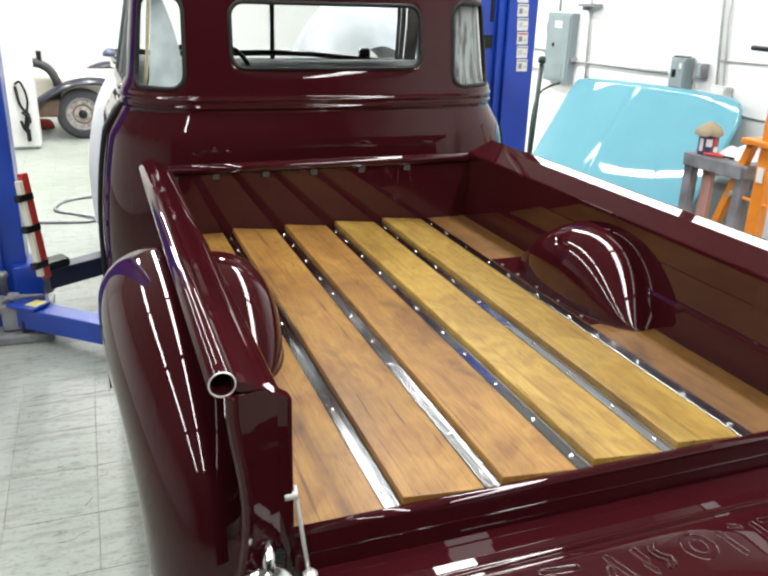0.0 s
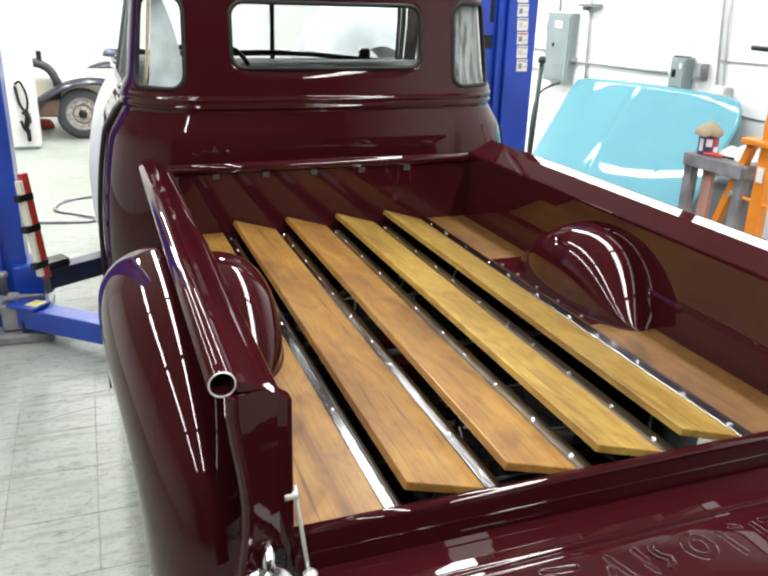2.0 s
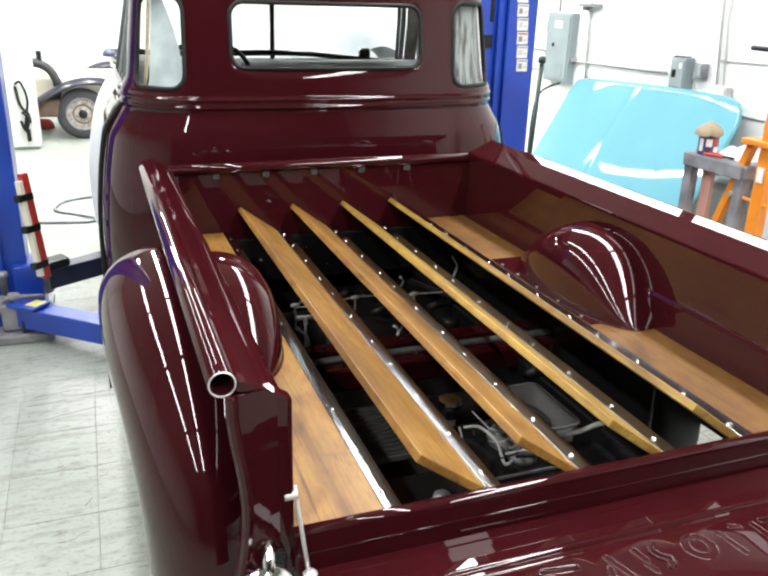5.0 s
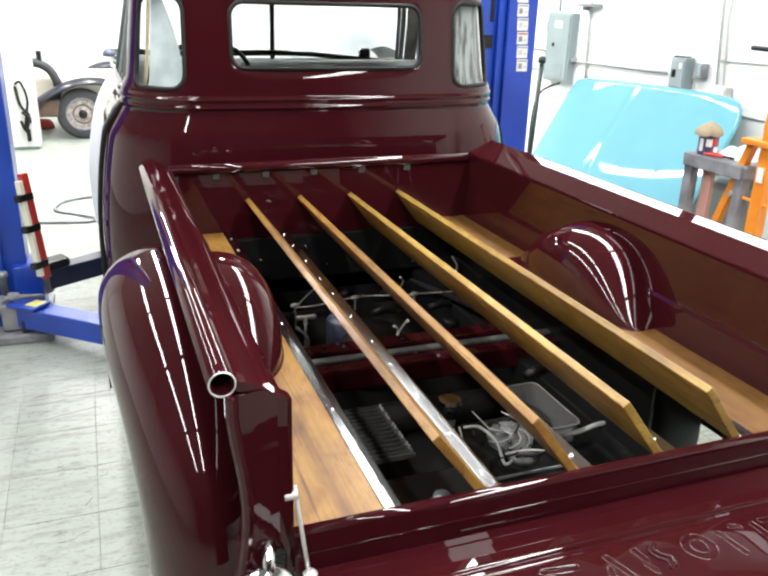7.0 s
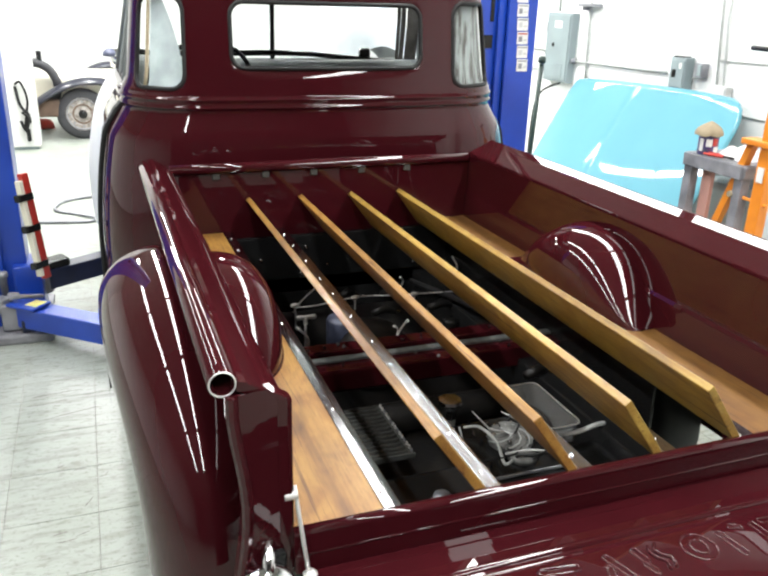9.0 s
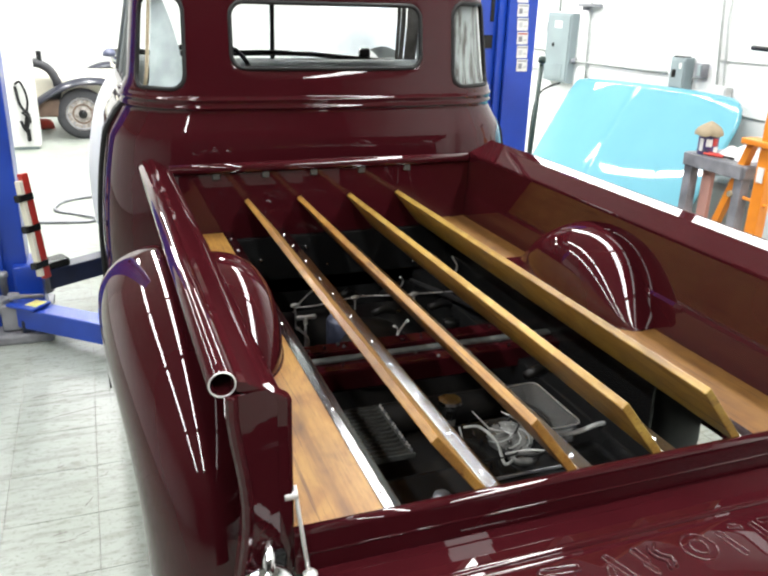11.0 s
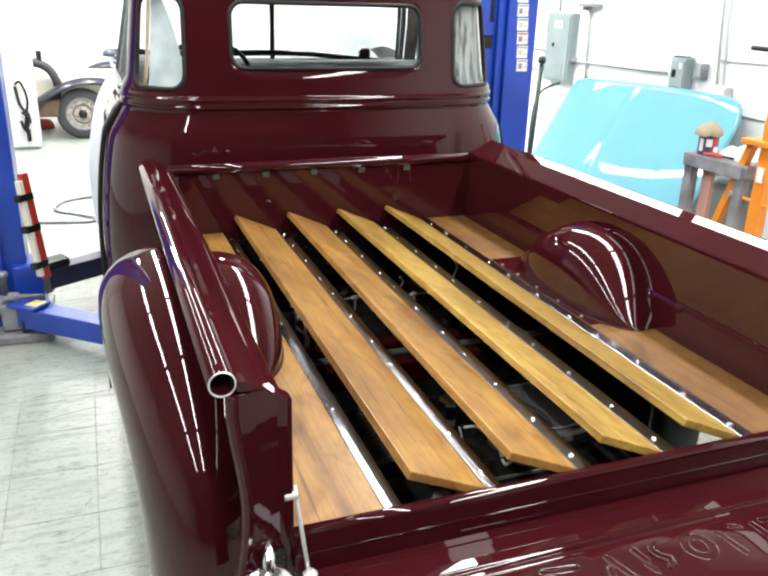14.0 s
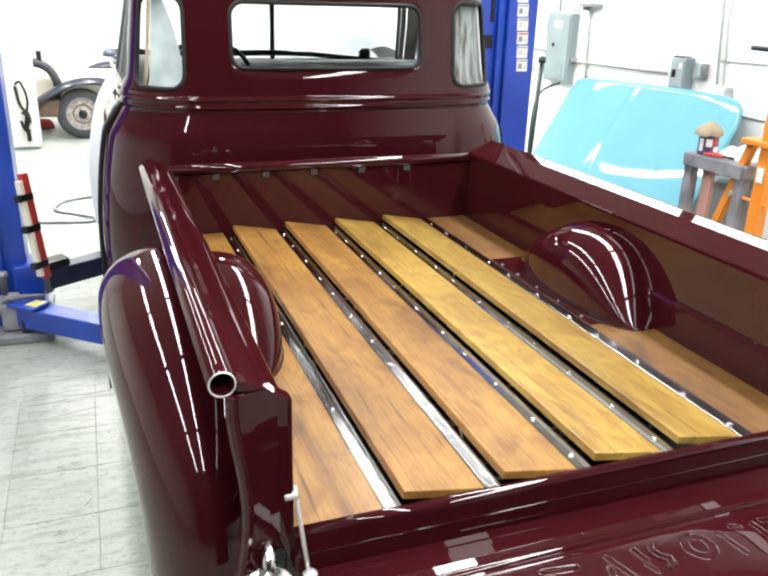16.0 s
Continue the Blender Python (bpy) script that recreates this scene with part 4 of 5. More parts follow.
for i in range(16):
    x, y = rng.uniform(0.0, 0.18), rng.uniform(0.36, 0.60)
    part("fastener", lathe([(0.0045, 0), (0.0045, 0.008), (0.003, 0.009), (0.003, 0.016)], pose(x, y, 0.582, rng.uniform(-25, 25), rng.uniform(-25, 25), 0), 8), rng.choice((STEEL, CHROME, BLACK)), plate)
for i in range(5):
    x0, y0 = rng.uniform(-0.02, 0.12), rng.uniform(0.38, 0.56)
    pts = [(x0, y0, 0.59)]
    for k in range(4):
        pts.append((pts[-1][0] + rng.uniform(-0.04, 0.07), pts[-1][1] + rng.uniform(-0.06, 0.06), 0.592 + rng.uniform(0, 0.035)))
    part("wire", tube(smooth_path(pts, 6), 0.0022, 6), rng.choice((RUBBER, RUBBER, LIGHTGREY)), truck, "thin wire", smooth=True)
for x, y, z, ln in ((0.10, 1.45, 0.58, 0.10), (-0.05, 1.50, 0.58, 0.07), (0.33, 1.42, 0.59, 0.12), (0.20, 1.64, 0.58, 0.09), (0.02, 1.66, 0.58, 0.06), (0.38, 0.78, 0.60, 0.10)):
    part("shock_body", tube([(x - ln / 2, y, z), (x, y + 0.01, z + 0.012), (x + ln / 2, y + 0.02, z - 0.01)], [0.014, 0.018, 0.012], 12), GREASY, truck, "oily black linkage", smooth=True)
    part("link_pin", tube([(x + ln / 2 - 0.004, y + 0.02, z - 0.01), (x + ln / 2 + 0.02, y + 0.024, z - 0.014)], 0.006, 8), CHROME, truck)
for x, y, r, h in ((-0.10, 1.36, 0.058, 0.12), (0.01, 1.22, 0.06, 0.075), (0.30, 1.28, 0.035, 0.10)):
    part("canister", lathe([(r, 0), (r, h * 0.9), (r * 0.9, h), (0.01, h)], pose(x, y, 0.50), 20), BLACK if x > 0.1 else BLUEGREY, truck, "dull blue-grey canister", smooth=True)
v = part("valve_block", tube([(-0.262, 1.402, 0.618), (-0.255, 1.402, 0.618), (-0.225, 1.401, 0.618), (-0.195, 1.400, 0.618), (-0.188, 1.400, 0.618)], [0.006, 0.010, 0.007, 0.010, 0.006], 10), SATIN, truck, "bright metal pipe tee", smooth=True)
part("valve_stem", tube([(-0.228, 1.40, 0.618), (-0.232, 1.385, 0.57), (-0.235, 1.37, 0.48)], 0.0055, 8), SATIN, v, smooth=True)
part("union_nut", lathe([(0.009, -0.012), (0.009, 0.012), (0.005, 0.014)], pose(-0.228, 1.398, 0.604), 6), SATIN, v)
for x, y in ((-0.237, 1.52), (0.007, 1.536), (0.242, 1.506)):
    u = part("pipe_union", tube([(x - 0.016, y - 0.003, 0.619), (x - 0.006, y - 0.001, 0.62), (x + 0.006, y + 0.001, 0.62), (x + 0.016, y + 0.003, 0.62)], [0.006, 0.009, 0.009, 0.006], 6), SATIN, truck, "bright pipe union")
    part("clip", tube([(x, y, 0.612), (x + 0.004, y + 0.01, 0.58), (x + 0.004, y + 0.012, 0.52)], 0.0035, 6), SATIN, u, smooth=True)
for pts, r in (([(0.02, 1.13, 0.60), (0.05, 1.17, 0.625), (0.09, 1.22, 0.63), (0.12, 1.27, 0.615)], 0.0035), ([(0.03, 1.15, 0.60), (0.055, 1.20, 0.62), (0.07, 1.27, 0.60)], 0.003),
               ([(0.46, 1.62, 0.62), (0.50, 1.66, 0.66), (0.52, 1.75, 0.67), (0.56, 1.80, 0.66)], 0.004), ([(-0.27, 1.22, 0.56), (-0.25, 1.28, 0.59), (-0.27, 1.35, 0.60)], 0.0045),
               ([(0.22, 1.60, 0.66), (0.24, 1.62, 0.63), (0.22, 1.64, 0.58)], 0.003)):
    w = part("linkage_wire", tube(smooth_path(pts, 5), r, 6), SATIN, truck, "thin bright linkage wire", smooth=True)
    for q in (pts[0], pts[-1]):
        part("end_nut", lathe([(0.006, -0.005), (0.006, 0.005), (0.003, 0.007)], pose(*q, 40, 20, 0), 6), SATIN, w)
rng = random.Random(4)
for y0, y1, z0 in ((0.905, 0.955, 0.645), (1.095, 1.155, 0.62)):
    for i in range(9):
        part("sill_bolt", lathe([(0.0055, 0), (0.0055, 0.004), (0.003, 0.007)], pose(rng.uniform(-0.30, 0.50), rng.uniform(y0, y1), z0), 6), rng.choice((SILLSTEEL, GREASY)), truck)

# ---------------------------------------------------------------- the lift
def lift_post(s, label):
    t = thing("lift_post", label, "car lift", pose(0, 0, 0), "lift posts")
    part("base_plate", box((s * 1.20, 2.95, 0), (s * 1.72, 3.55, 0.02), 0.004), CARTGREY, t, "worn grey base plate")
    part("front_flange", box((s * 1.445, 3.10, 0.02), (s * 1.635, 3.125, 2.5), 0.004), BLUE, t)
    part("web", box((s * 1.61, 3.125, 0.02), (s * 1.635, 3.42, 2.5), 0.003), BLUE, t)
    part("rear_flange", box((s * 1.445, 3.42, 0.02), (s * 1.635, 3.445, 2.5), 0.004), BLUE, t)
    part("inner_guide", box((s * 1.29, 3.17, 0.02), (s * 1.47, 3.38, 2.5), 0.008), BLUE, t)
    part("guide_lip", box((s * 1.40, 3.135, 0.02), (s * 1.447, 3.16, 2.5), 0.004), BLUE, t)
    # black plates stand for the dark inside open slots
    part("guide_slot", box((s * 1.33, 3.166, 1.45), (s * 1.385, 3.172, 1.525), 0.002), BLACK, t, "black plate standing for a dark slot")
    part("guide_slot", box((s * 1.36, 3.164, 1.60), (s * 1.385, 3.172, 2.4), 0.002), BLACK, t, "black plate standing for a dark slot")
    part("carriage", box((s * 1.22, 3.12, 0.05), (s * 1.36, 3.36, 0.34), 0.01), BLUE, t, "blue lift carriage")
    part("floor_shoe", box((s * 1.18, 2.88, 0.0), (s * 1.60, 3.05, 0.05), 0.012), CARTGREY, t, "grey anchor shoe")
    return t


right_post = lift_post(1, "blue steel lift column with pale instruction stickers")
for i in range(9):
    x0, z0 = 1.522 - 0.006 * i, 1.322 + i * 0.0775
    part("sticker", box((x0, 3.0965, z0), (x0 + 0.072, 3.0995, z0 + 0.070), 0.001), STICKER, right_post, "white instruction sticker")
    part("sticker_bar", box((x0 + 0.006, 3.0955, z0 + 0.056), (x0 + 0.066, 3.0965, z0 + 0.064)), RED if i in (2, 6) else TIN, right_post)
    part("sticker_bar", box((x0 + 0.010, 3.0955, z0 + 0.016), (x0 + 0.034, 3.0965, z0 + 0.046)), LIGHTGREY if i % 2 else TIN, right_post)
    part("sticker_bar", box((x0 + 0.042, 3.0955, z0 + 0.020), (x0 + 0.064, 3.0965, z0 + 0.030)), LIGHTGREY, right_post)
left_post = lift_post(-1, "blue steel lift column with arm rack")


def lift_arm(parent, a, b, w=0.06, reach=0.65, mat=None):
    mat = mat or BLUE
    a, b = Vector(a), Vector(b)
    m = Matrix.Translation(a) @ (b - a).to_track_quat("X", "Z").to_matrix().to_4x4()
    ln = (b - a).length
    arm = part("lift_arm", box((0, -w, -0.055), (ln * reach, w, 0.055), 0.006), mat, parent, "blue steel lift arm")
    arm.matrix_basis = m
    part("inner_arm", box((ln * (reach - 0.05), -w * 0.75, -0.042), (ln, w * 0.75, 0.042), 0.006), mat, arm)
    part("pad", lathe([(0.07, 0), (0.07, 0.03), (0.06, 0.05)], pose(ln - 0.06, 0, 0.045), 20), RUBBER, arm, "black rubber pad")
    part("pivot", lathe([(0.06, -0.07), (0.06, 0.06), (0.035, 0.065), (0.030, 0.10), (0.015, 0.105)], pose(0, 0, 0), 22), CARTGREY, arm, "steel pivot pin", smooth=True)
    return arm


arm = lift_arm(left_post, (-1.36, 3.02, 0.13), (-0.50, 2.28, 0.13))
part("gear_plate", box((0.02, -0.085, 0.058), (0.20, 0.05, 0.075), 0.008), BLUE, arm, "blue locking plate")
part("warning_label", box((0.12, -0.05, 0.0755), (0.19, 0.03, 0.0775), 0.001), YELLOW, arm, "yellow warning label")
part("lock_block", box((-0.08, -0.10, 0.02), (0.02, -0.03, 0.10), 0.012), TIN, arm)
part("cable_bundle", tube(smooth_path([(-1.40, 3.0, 0.20), (-1.33, 2.95, 0.235), (-1.27, 2.97, 0.225), (-1.22, 3.0, 0.21)], 6), 0.012, 8), CARTGREY, left_post, smooth=True)
part("stop_block", box((-1.42, 2.93, 0.06), (-1.33, 3.0, 0.20), 0.01), CARTGREY, left_post)
part("stop_block", box((-1.33, 2.90, 0.05), (-1.26, 2.96, 0.12), 0.01), DARKBLUE, left_post)
arm = lift_arm(left_post, (-1.24, 3.30, 0.20), (-0.55, 3.62, 0.24), 0.055, mat=DARKBLUE)
part("lock_block", box((0.02, -0.05, 0.05), (0.16, 0.06, 0.10), 0.015), BLACK, arm)
lift_arm(right_post, (1.36, 3.02, 0.13), (0.50, 2.28, 0.13))
part("pin", lathe([(0.018, 0), (0.018, 0.13), (0.026, 0.135), (0.026, 0.16), (0.01, 0.165)], pose(-1.40, 3.05, 0.18), 12), TIN, left_post, smooth=True)
part("pin", lathe([(0.014, 0), (0.014, 0.10), (0.02, 0.11), (0.01, 0.14)], pose(-1.44, 2.99, 0.18, 12, 0, 0), 12), YELLOW, left_post, smooth=True)

# rack of adaptors leaning on the column
rack = thing("adaptor_rack", "red and cream adaptor rack leaning on the blue column", "tool rack")
A, B = Vector((-1.245, 2.90, 0.875)), Vector((-1.195, 2.86, 0.35))
rack.matrix_basis = Matrix.Translation(B) @ (A - B).to_track_quat("Z", "Y").to_matrix().to_4x4()
LN = (A - B).length
part("red_bar", box((-0.044, -0.016, 0), (-0.002, 0.016, LN), 0.005), RED, rack, "red painted bar")
part("cream_bar", box((0.0, -0.016, 0.02), (0.024, 0.016, LN - 0.03), 0.004), CREAM, rack, "cream painted bar")
for z in (0.06, 0.245, LN - 0.13):
    part("bracket", box((-0.045, -0.02, z), (0.048, 0.02, z + 0.035), 0.006), BLACK, rack, "black strap bracket")


# ---------------------------------------------------------------- along the east wall
def hood():
    """A car bonnet that leans on the wall."""
    t = thing("car_hood", "turquoise car hood leaning against the white wall", "car hood")

    def f(u, v):
        # u from the near end to the far end, v up
        e = abs(2 * u - 1)
        c = max(0.0, (v - 0.80) / 0.20)
        y = 3.945 + (1.025 - (0.17 if u < 0.5 else 0.05) * (1 - math.sqrt(max(0.0, 1 - c * c)))) * (2 * u - 1)
        bulge = 0.07 * (1 - e ** 3.5) * (1 - 0.45 * v) - 0.012 * math.exp(-((u - 0.56) / 0.012) ** 2)
        x = 2.62 + 0.60 * v - bulge
        z = 0.012 + 1.150 * v - 0.03 * e ** 3 * v ** 4 - 0.05 * u * v
        return (x, y, z)
    bm = bmesh.new()
    add_sheet(bm, f, 80, 40)
    bmesh.ops.recalc_face_normals(bm, faces=bm.faces)
    part("skin", thick(bm, 0.012), TURQ, t, smooth=True)
    part("edge_roll", tube([Vector(f(i / 40, 1.0)) for i in range(41)], 0.006, 8), TURQ, t, smooth=True)
    part("edge_roll", tube([Vector(f(1.0, i / 20)) for i in range(21)], 0.006, 8), TURQ, t, smooth=True)
    part("edge_roll", tube([Vector(f(0.0, i / 20)) for i in range(21)], 0.006, 8), TURQ, t, smooth=True)


hood()

panel = thing("breaker_panel", "grey steel breaker panel on the white wall", "electrical panel")
part("cabinet", box((3.225, 5.16, 1.02), (3.30, 5.57, 1.63), 0.006), GREY, panel)
part("panel_door", box((3.215, 5.18, 1.04), (3.225, 5.55, 1.61), 0.004), GREY, panel)
part("latch", lathe([(0.018, 0), (0.018, 0.006), (0.012, 0.01)], pose(3.215, 5.42, 1.35, 0, -90, 0), 14), BLACK, panel, "black latch")
part("hinge", box((3.212, 5.545, 1.10), (3.218, 5.556, 1.18), 0.001), TIN, panel)
part("hinge", box((3.212, 5.545, 1.46), (3.218, 5.556, 1.54), 0.001), TIN, panel)
part("rating_label", box((3.2125, 5.30, 1.50), (3.2145, 5.42, 1.56)), HOUSING, panel, "pale rating label")
part("side_hub", lathe([(0.02, 0), (0.02, 0.03), (0.028, 0.032), (0.028, 0.045)], pose(3.265, 5.16, 1.222, 90, 0, 0), 14), TIN, panel, "steel conduit hub", smooth=True)
part("lower_flap", box((3.211, 5.24, 1.06), (3.215, 5.49, 1.18), 0.002), GREY, panel)


def wall_tube(name, label, pts, r=0.014, mat=None):
    return tagged(part(name, tube(pts, r, 10), mat or GALV, None, label, smooth=True), category="conduit", group="wall conduits")


wall_tube("conduit", "upright galvanised conduit on the white wall", [(3.28, 4.98, CEIL), (3.28, 4.98, 1.66), (3.28, 4.935, 1.03)], 0.012)
wall_tube("conduit", "upright galvanised conduit above the breaker panel", [(3.25, 5.42, CEIL), (3.25, 5.42, 1.64)], 0.012)
wall_tube("conduit", "level galvanised conduit between two boxes", [(3.28, 5.12, 1.222), (3.28, 3.88, 1.238)], 0.011)
wall_tube("conduit", "level galvanised conduit behind the lift column", [(3.28, 6.3, 1.30), (3.28, 5.62, 1.29), (3.28, 5.5, 1.30)], 0.010)
wall_tube("conduit", "short level conduit behind the lift column", [(3.28, 6.4, 1.10), (3.28, 5.5, 1.11)], 0.010)
wall_tube("conduit", "upright galvanised conduit by the junction box", [(3.28, 3.40, CEIL), (3.28, 3.405, 1.75), (3.28, 3.335, 1.16)], 0.010)
wall_tube("conduit", "thin upright conduit beside a wider one", [(3.285, 3.34, CEIL), (3.285, 3.335, 1.62), (3.285, 3.275, 1.16)], 0.007)
wall_tube("cable", "thin grey cable along the white wall", [(3.29, 3.36, 1.365), (3.29, 3.1, 1.372), (3.29, 2.2, 1.385)], 0.006)
wall_tube("cable", "thin grey cable along the white wall", [(3.29, 3.1, 1.02), (3.29, 2.2, 1.02)], 0.005)

jb = thing("switch_box", "grey steel switch box on the wall conduit", "switch box")
part("housing", box((3.21, 3.60, 1.135), (3.29, 3.765, 1.365), 0.006), GREY, jb)
part("cover", box((3.202, 3.612, 1.15), (3.21, 3.753, 1.345), 0.003), GREY, jb)
part("lever", box((3.196, 3.69, 1.22), (3.204, 3.73, 1.275), 0.002), BLACK, jb, "black switch window")
part("maker_plate", box((3.199, 3.635, 1.285), (3.202, 3.66, 1.325), 0.001), STICKER, jb, "small pale plate")
part("cap", box((3.21, 3.62, 1.361), (3.27, 3.74, 1.373), 0.003), BLACK, jb)
sb = thing("switch_box", "small grey box with a dark side beside a larger one", "switch box")
part("housing", box((3.235, 3.455, 1.235), (3.295, 3.545, 1.335), 0.005), TIN, sb)
part("cover", box((3.227, 3.465, 1.245), (3.236, 3.50, 1.325), 0.003), GREY, sb)
ob = thing("outlet_box", "pale outlet box at the foot of a conduit", "outlet box")
part("housing", box((3.24, 3.20, 1.08), (3.295, 3.36, 1.20), 0.006), LIGHTGREY, ob)
part("cover", box((3.233, 3.215, 1.095), (3.24, 3.345, 1.185), 0.003), HOUSING, ob)
fx = thing("conduit_bracket", "dark bracket on the upright conduit", "bracket")
part("plate", box((3.20, 4.82, 1.69), (3.29, 5.06, 1.715), 0.004), TIN, fx)
part("clip", box((3.24, 4.98, 1.66), (3.29, 5.05, 1.69), 0.004), TIN, fx)

# dark green pole and black plug lead by the column
pole = thing("pole", "dark green steel pole leaning by the blue column", "pole")
part("shaft", tube([(1.95, 3.62, 0.0), (1.975, 3.60, 0.76), (2.0, 3.60, 1.33)], 0.016, 12), GREEN, pole, smooth=True)
part("knob", lathe([(0.016, 0), (0.026, 0.01), (0.026, 0.04), (0.014, 0.05)], pose(2.0, 3.6, 1.325), 14), GREEN, pole, smooth=True)
tagged(part("plug_lead", tube(smooth_path([(3.20, 5.22, 1.02), (3.05, 5.20, 0.98), (2.98, 5.24, 0.88), (2.96, 5.26, 0.62), (2.96, 5.27, 0.01)], 8), 0.010, 8), RUBBER, None,
            "black electric lead hanging beside the hood", smooth=True), category="cable")

# steel cart with clutter
cart = thing("tool_cart", "worn grey steel tool cart with a cluttered top", "cart")
part("tray", box((2.16, 1.84, 0.905), (2.75, 2.29, 0.965), 0.004), TIN, cart)
part("tray_top", box((2.17, 1.85, 0.966), (2.74, 2.28, 0.970)), TIN, cart)
part("apron", box((2.148, 1.86, 0.90), (2.16, 2.28, 0.968), 0.003), CARTGREY, cart)
for x, y, mat in ((2.19, 2.25, CARTGREY), (2.19, 1.88, CARTGREY), (2.70, 2.25, CARTGREY), (2.70, 1.88, CARTGREY)):
    part("leg", box((x - 0.028, y - 0.028, 0), (x + 0.028, y + 0.028, 0.905), 0.004), mat, cart)
tagged(part("drum", lathe([(0.14, 0), (0.145, 0.01), (0.145, 0.40), (0.15, 0.41), (0.145, 0.42), (0.145, 0.80), (0.15, 0.82), (0.13, 0.82)], pose(2.42, 2.12, 0.0), 32), GREY, None,
            "grey metal drum under the cart", smooth=True), category="drum")
tagged(part("pink_board", box((2.225, 2.13, 0.0), (2.25, 2.20, 0.895), 0.003), PINK, None, "narrow pink board standing beside the cart"), category="board")
can = thing("paint_can", "blue and white tin on the cart", "tin")
part("body", lathe([(0.050, 0), (0.052, 0.004), (0.052, 0.095), (0.050, 0.10)], pose(2.22, 2.19, 0.970), 24), NAVY, can, smooth=True)
for a0, a1, z0, z1, mat in ((175, 200, 0.02, 0.085, STICKER), (215, 250, 0.045, 0.085, STICKER), (252, 285, 0.05, 0.09, RED), (262, 300, 0.012, 0.045, STICKER), (205, 225, 0.015, 0.035, BLUEGREY)):
    bm = bmesh.new()
    add_sheet(bm, lambda u, v: (2.22 + 0.0526 * math.cos(radians(a0 + (a1 - a0) * u)), 2.19 + 0.0526 * math.sin(radians(a0 + (a1 - a0) * u)), 0.970 + z0 + (z1 - z0) * v), 5, 2)
    part("print", thick(bm, 0.0006), mat, can)
cloth = bmesh.new()
add_sheet(cloth, lambda u, v: (2.22 + 0.072 * (1 - v ** 2) * math.cos(2 * math.pi * u) * (1 + 0.12 * math.sin(6 * math.pi * u)), 2.19 + 0.072 * (1 - v ** 2) * math.sin(2 * math.pi * u) * (1 + 0.15 * math.cos(4 * math.pi * u)),
                                1.071 + 0.075 * v ** 0.8 + 0.004 * math.sin(10 * math.pi * u) * (1 - v)), 30, 8)
tagged(part("shop_cloth", cloth, KRAFT, None, "crumpled tan shop cloth on a tin", smooth=True), category="cloth")
for i, (x, y, ln, tn, mat, lab) in enumerate(((2.28, 2.08, 0.13, 20, WHITECLOTH, "white crumpled rag on the cart"), (2.32, 1.99, 0.12, 70, WHITECLOTH, "white crumpled rag on the cart"), (2.42, 2.10, 0.14, -30, STICKER, "white paper on the cart"))):
    bm = bmesh.new()
    sx = 0.07 + 0.02 * i
    add_sheet(bm, lambda u, v: (x + sx * (2 * u - 1), y + ln * 0.5 * (2 * v - 1), 0.972 + 0.06 * math.sin(math.pi * u) * math.sin(math.pi * v) * (0.6 + 0.4 * math.sin(9 * u + 5 * v + i))), 14, 14)
    tagged(part("rag", bm, mat, None, lab, smooth=True), category="rag")
pl = thing("pliers", "red handled pliers lying on the cart", "pliers", pose(2.19, 2.03, 0.985, 0, 0, 100))
part("handle", tube(smooth_path([(0, 0, 0), (0.05, 0.02, 0), (0.11, 0.018, 0)], 5), 0.008, 8), RED, pl, "red grip", smooth=True)
part("handle", tube(smooth_path([(0, 0, 0), (0.05, -0.02, 0), (0.11, -0.018, 0)], 5), 0.008, 8), RED, pl, "red grip", smooth=True)
part("jaw", box((-0.06, -0.008, -0.006), (0.005, 0.008, 0.006), 0.003), BLACK, pl, "dark jaw")
bottle = thing("spray_bottle", "white plastic bottle on the cart", "bottle")
part("body", lathe([(0.030, 0), (0.032, 0.01), (0.032, 0.10), (0.014, 0.13), (0.014, 0.15)], pose(2.46, 2.03, 0.970), 18), HOUSING, bottle, smooth=True)
part("nozzle", box((2.43, 2.02, 1.118), (2.475, 2.04, 1.145), 0.004), KRAFT, bottle)

# orange stand
stand = thing("engine_stand", "orange steel stand with braced post", "stand")
part("post", box((2.17, 1.72, 0.05), (2.23, 1.79, 1.46), 0.006), ORANGE, stand)
part("collar", box((2.15, 1.70, 1.08), (2.25, 1.90, 1.11), 0.005), ORANGE, stand)
part("collar", box((2.155, 1.705, 1.40), (2.245, 1.80, 1.475), 0.006), ORANGE, stand)
part("brace", tube([(2.20, 1.86, 1.09), (2.20, 2.00, 0.68), (2.20, 2.22, 0.06)], 0.027, 4), ORANGE, stand)
part("brace", tube([(2.24, 1.75, 1.06), (2.55, 1.75, 0.06)], 0.024, 4), ORANGE, stand)
part("tie_rod", tube([(2.19, 1.92, 0.815), (2.19, 1.70, 0.80)], 0.009, 8), ORANGE, stand)
part("knob", lathe([(0.016, -0.012), (0.018, 0), (0.016, 0.012)], pose(2.165, 1.915, 0.816, 0, 90, 0), 14), KRAFT, stand)
part("foot", box((2.10, 1.40, 0.0), (2.30, 2.30, 0.06), 0.008), ORANGE, stand)
part("decal", box((2.166, 1.735, 0.91), (2.1695, 1.775, 0.985), 0.001), STICKER, stand, "white decal")
part("handle_bar", tube([(2.20, 1.985, 1.533), (2.20, 1.70, 1.528)], 0.012, 8), BLACK, stand, "black handle bar")
part("handle_stem", tube([(2.20, 1.755, 1.45), (2.20, 1.755, 1.53)], 0.014, 8), BLACK, stand)

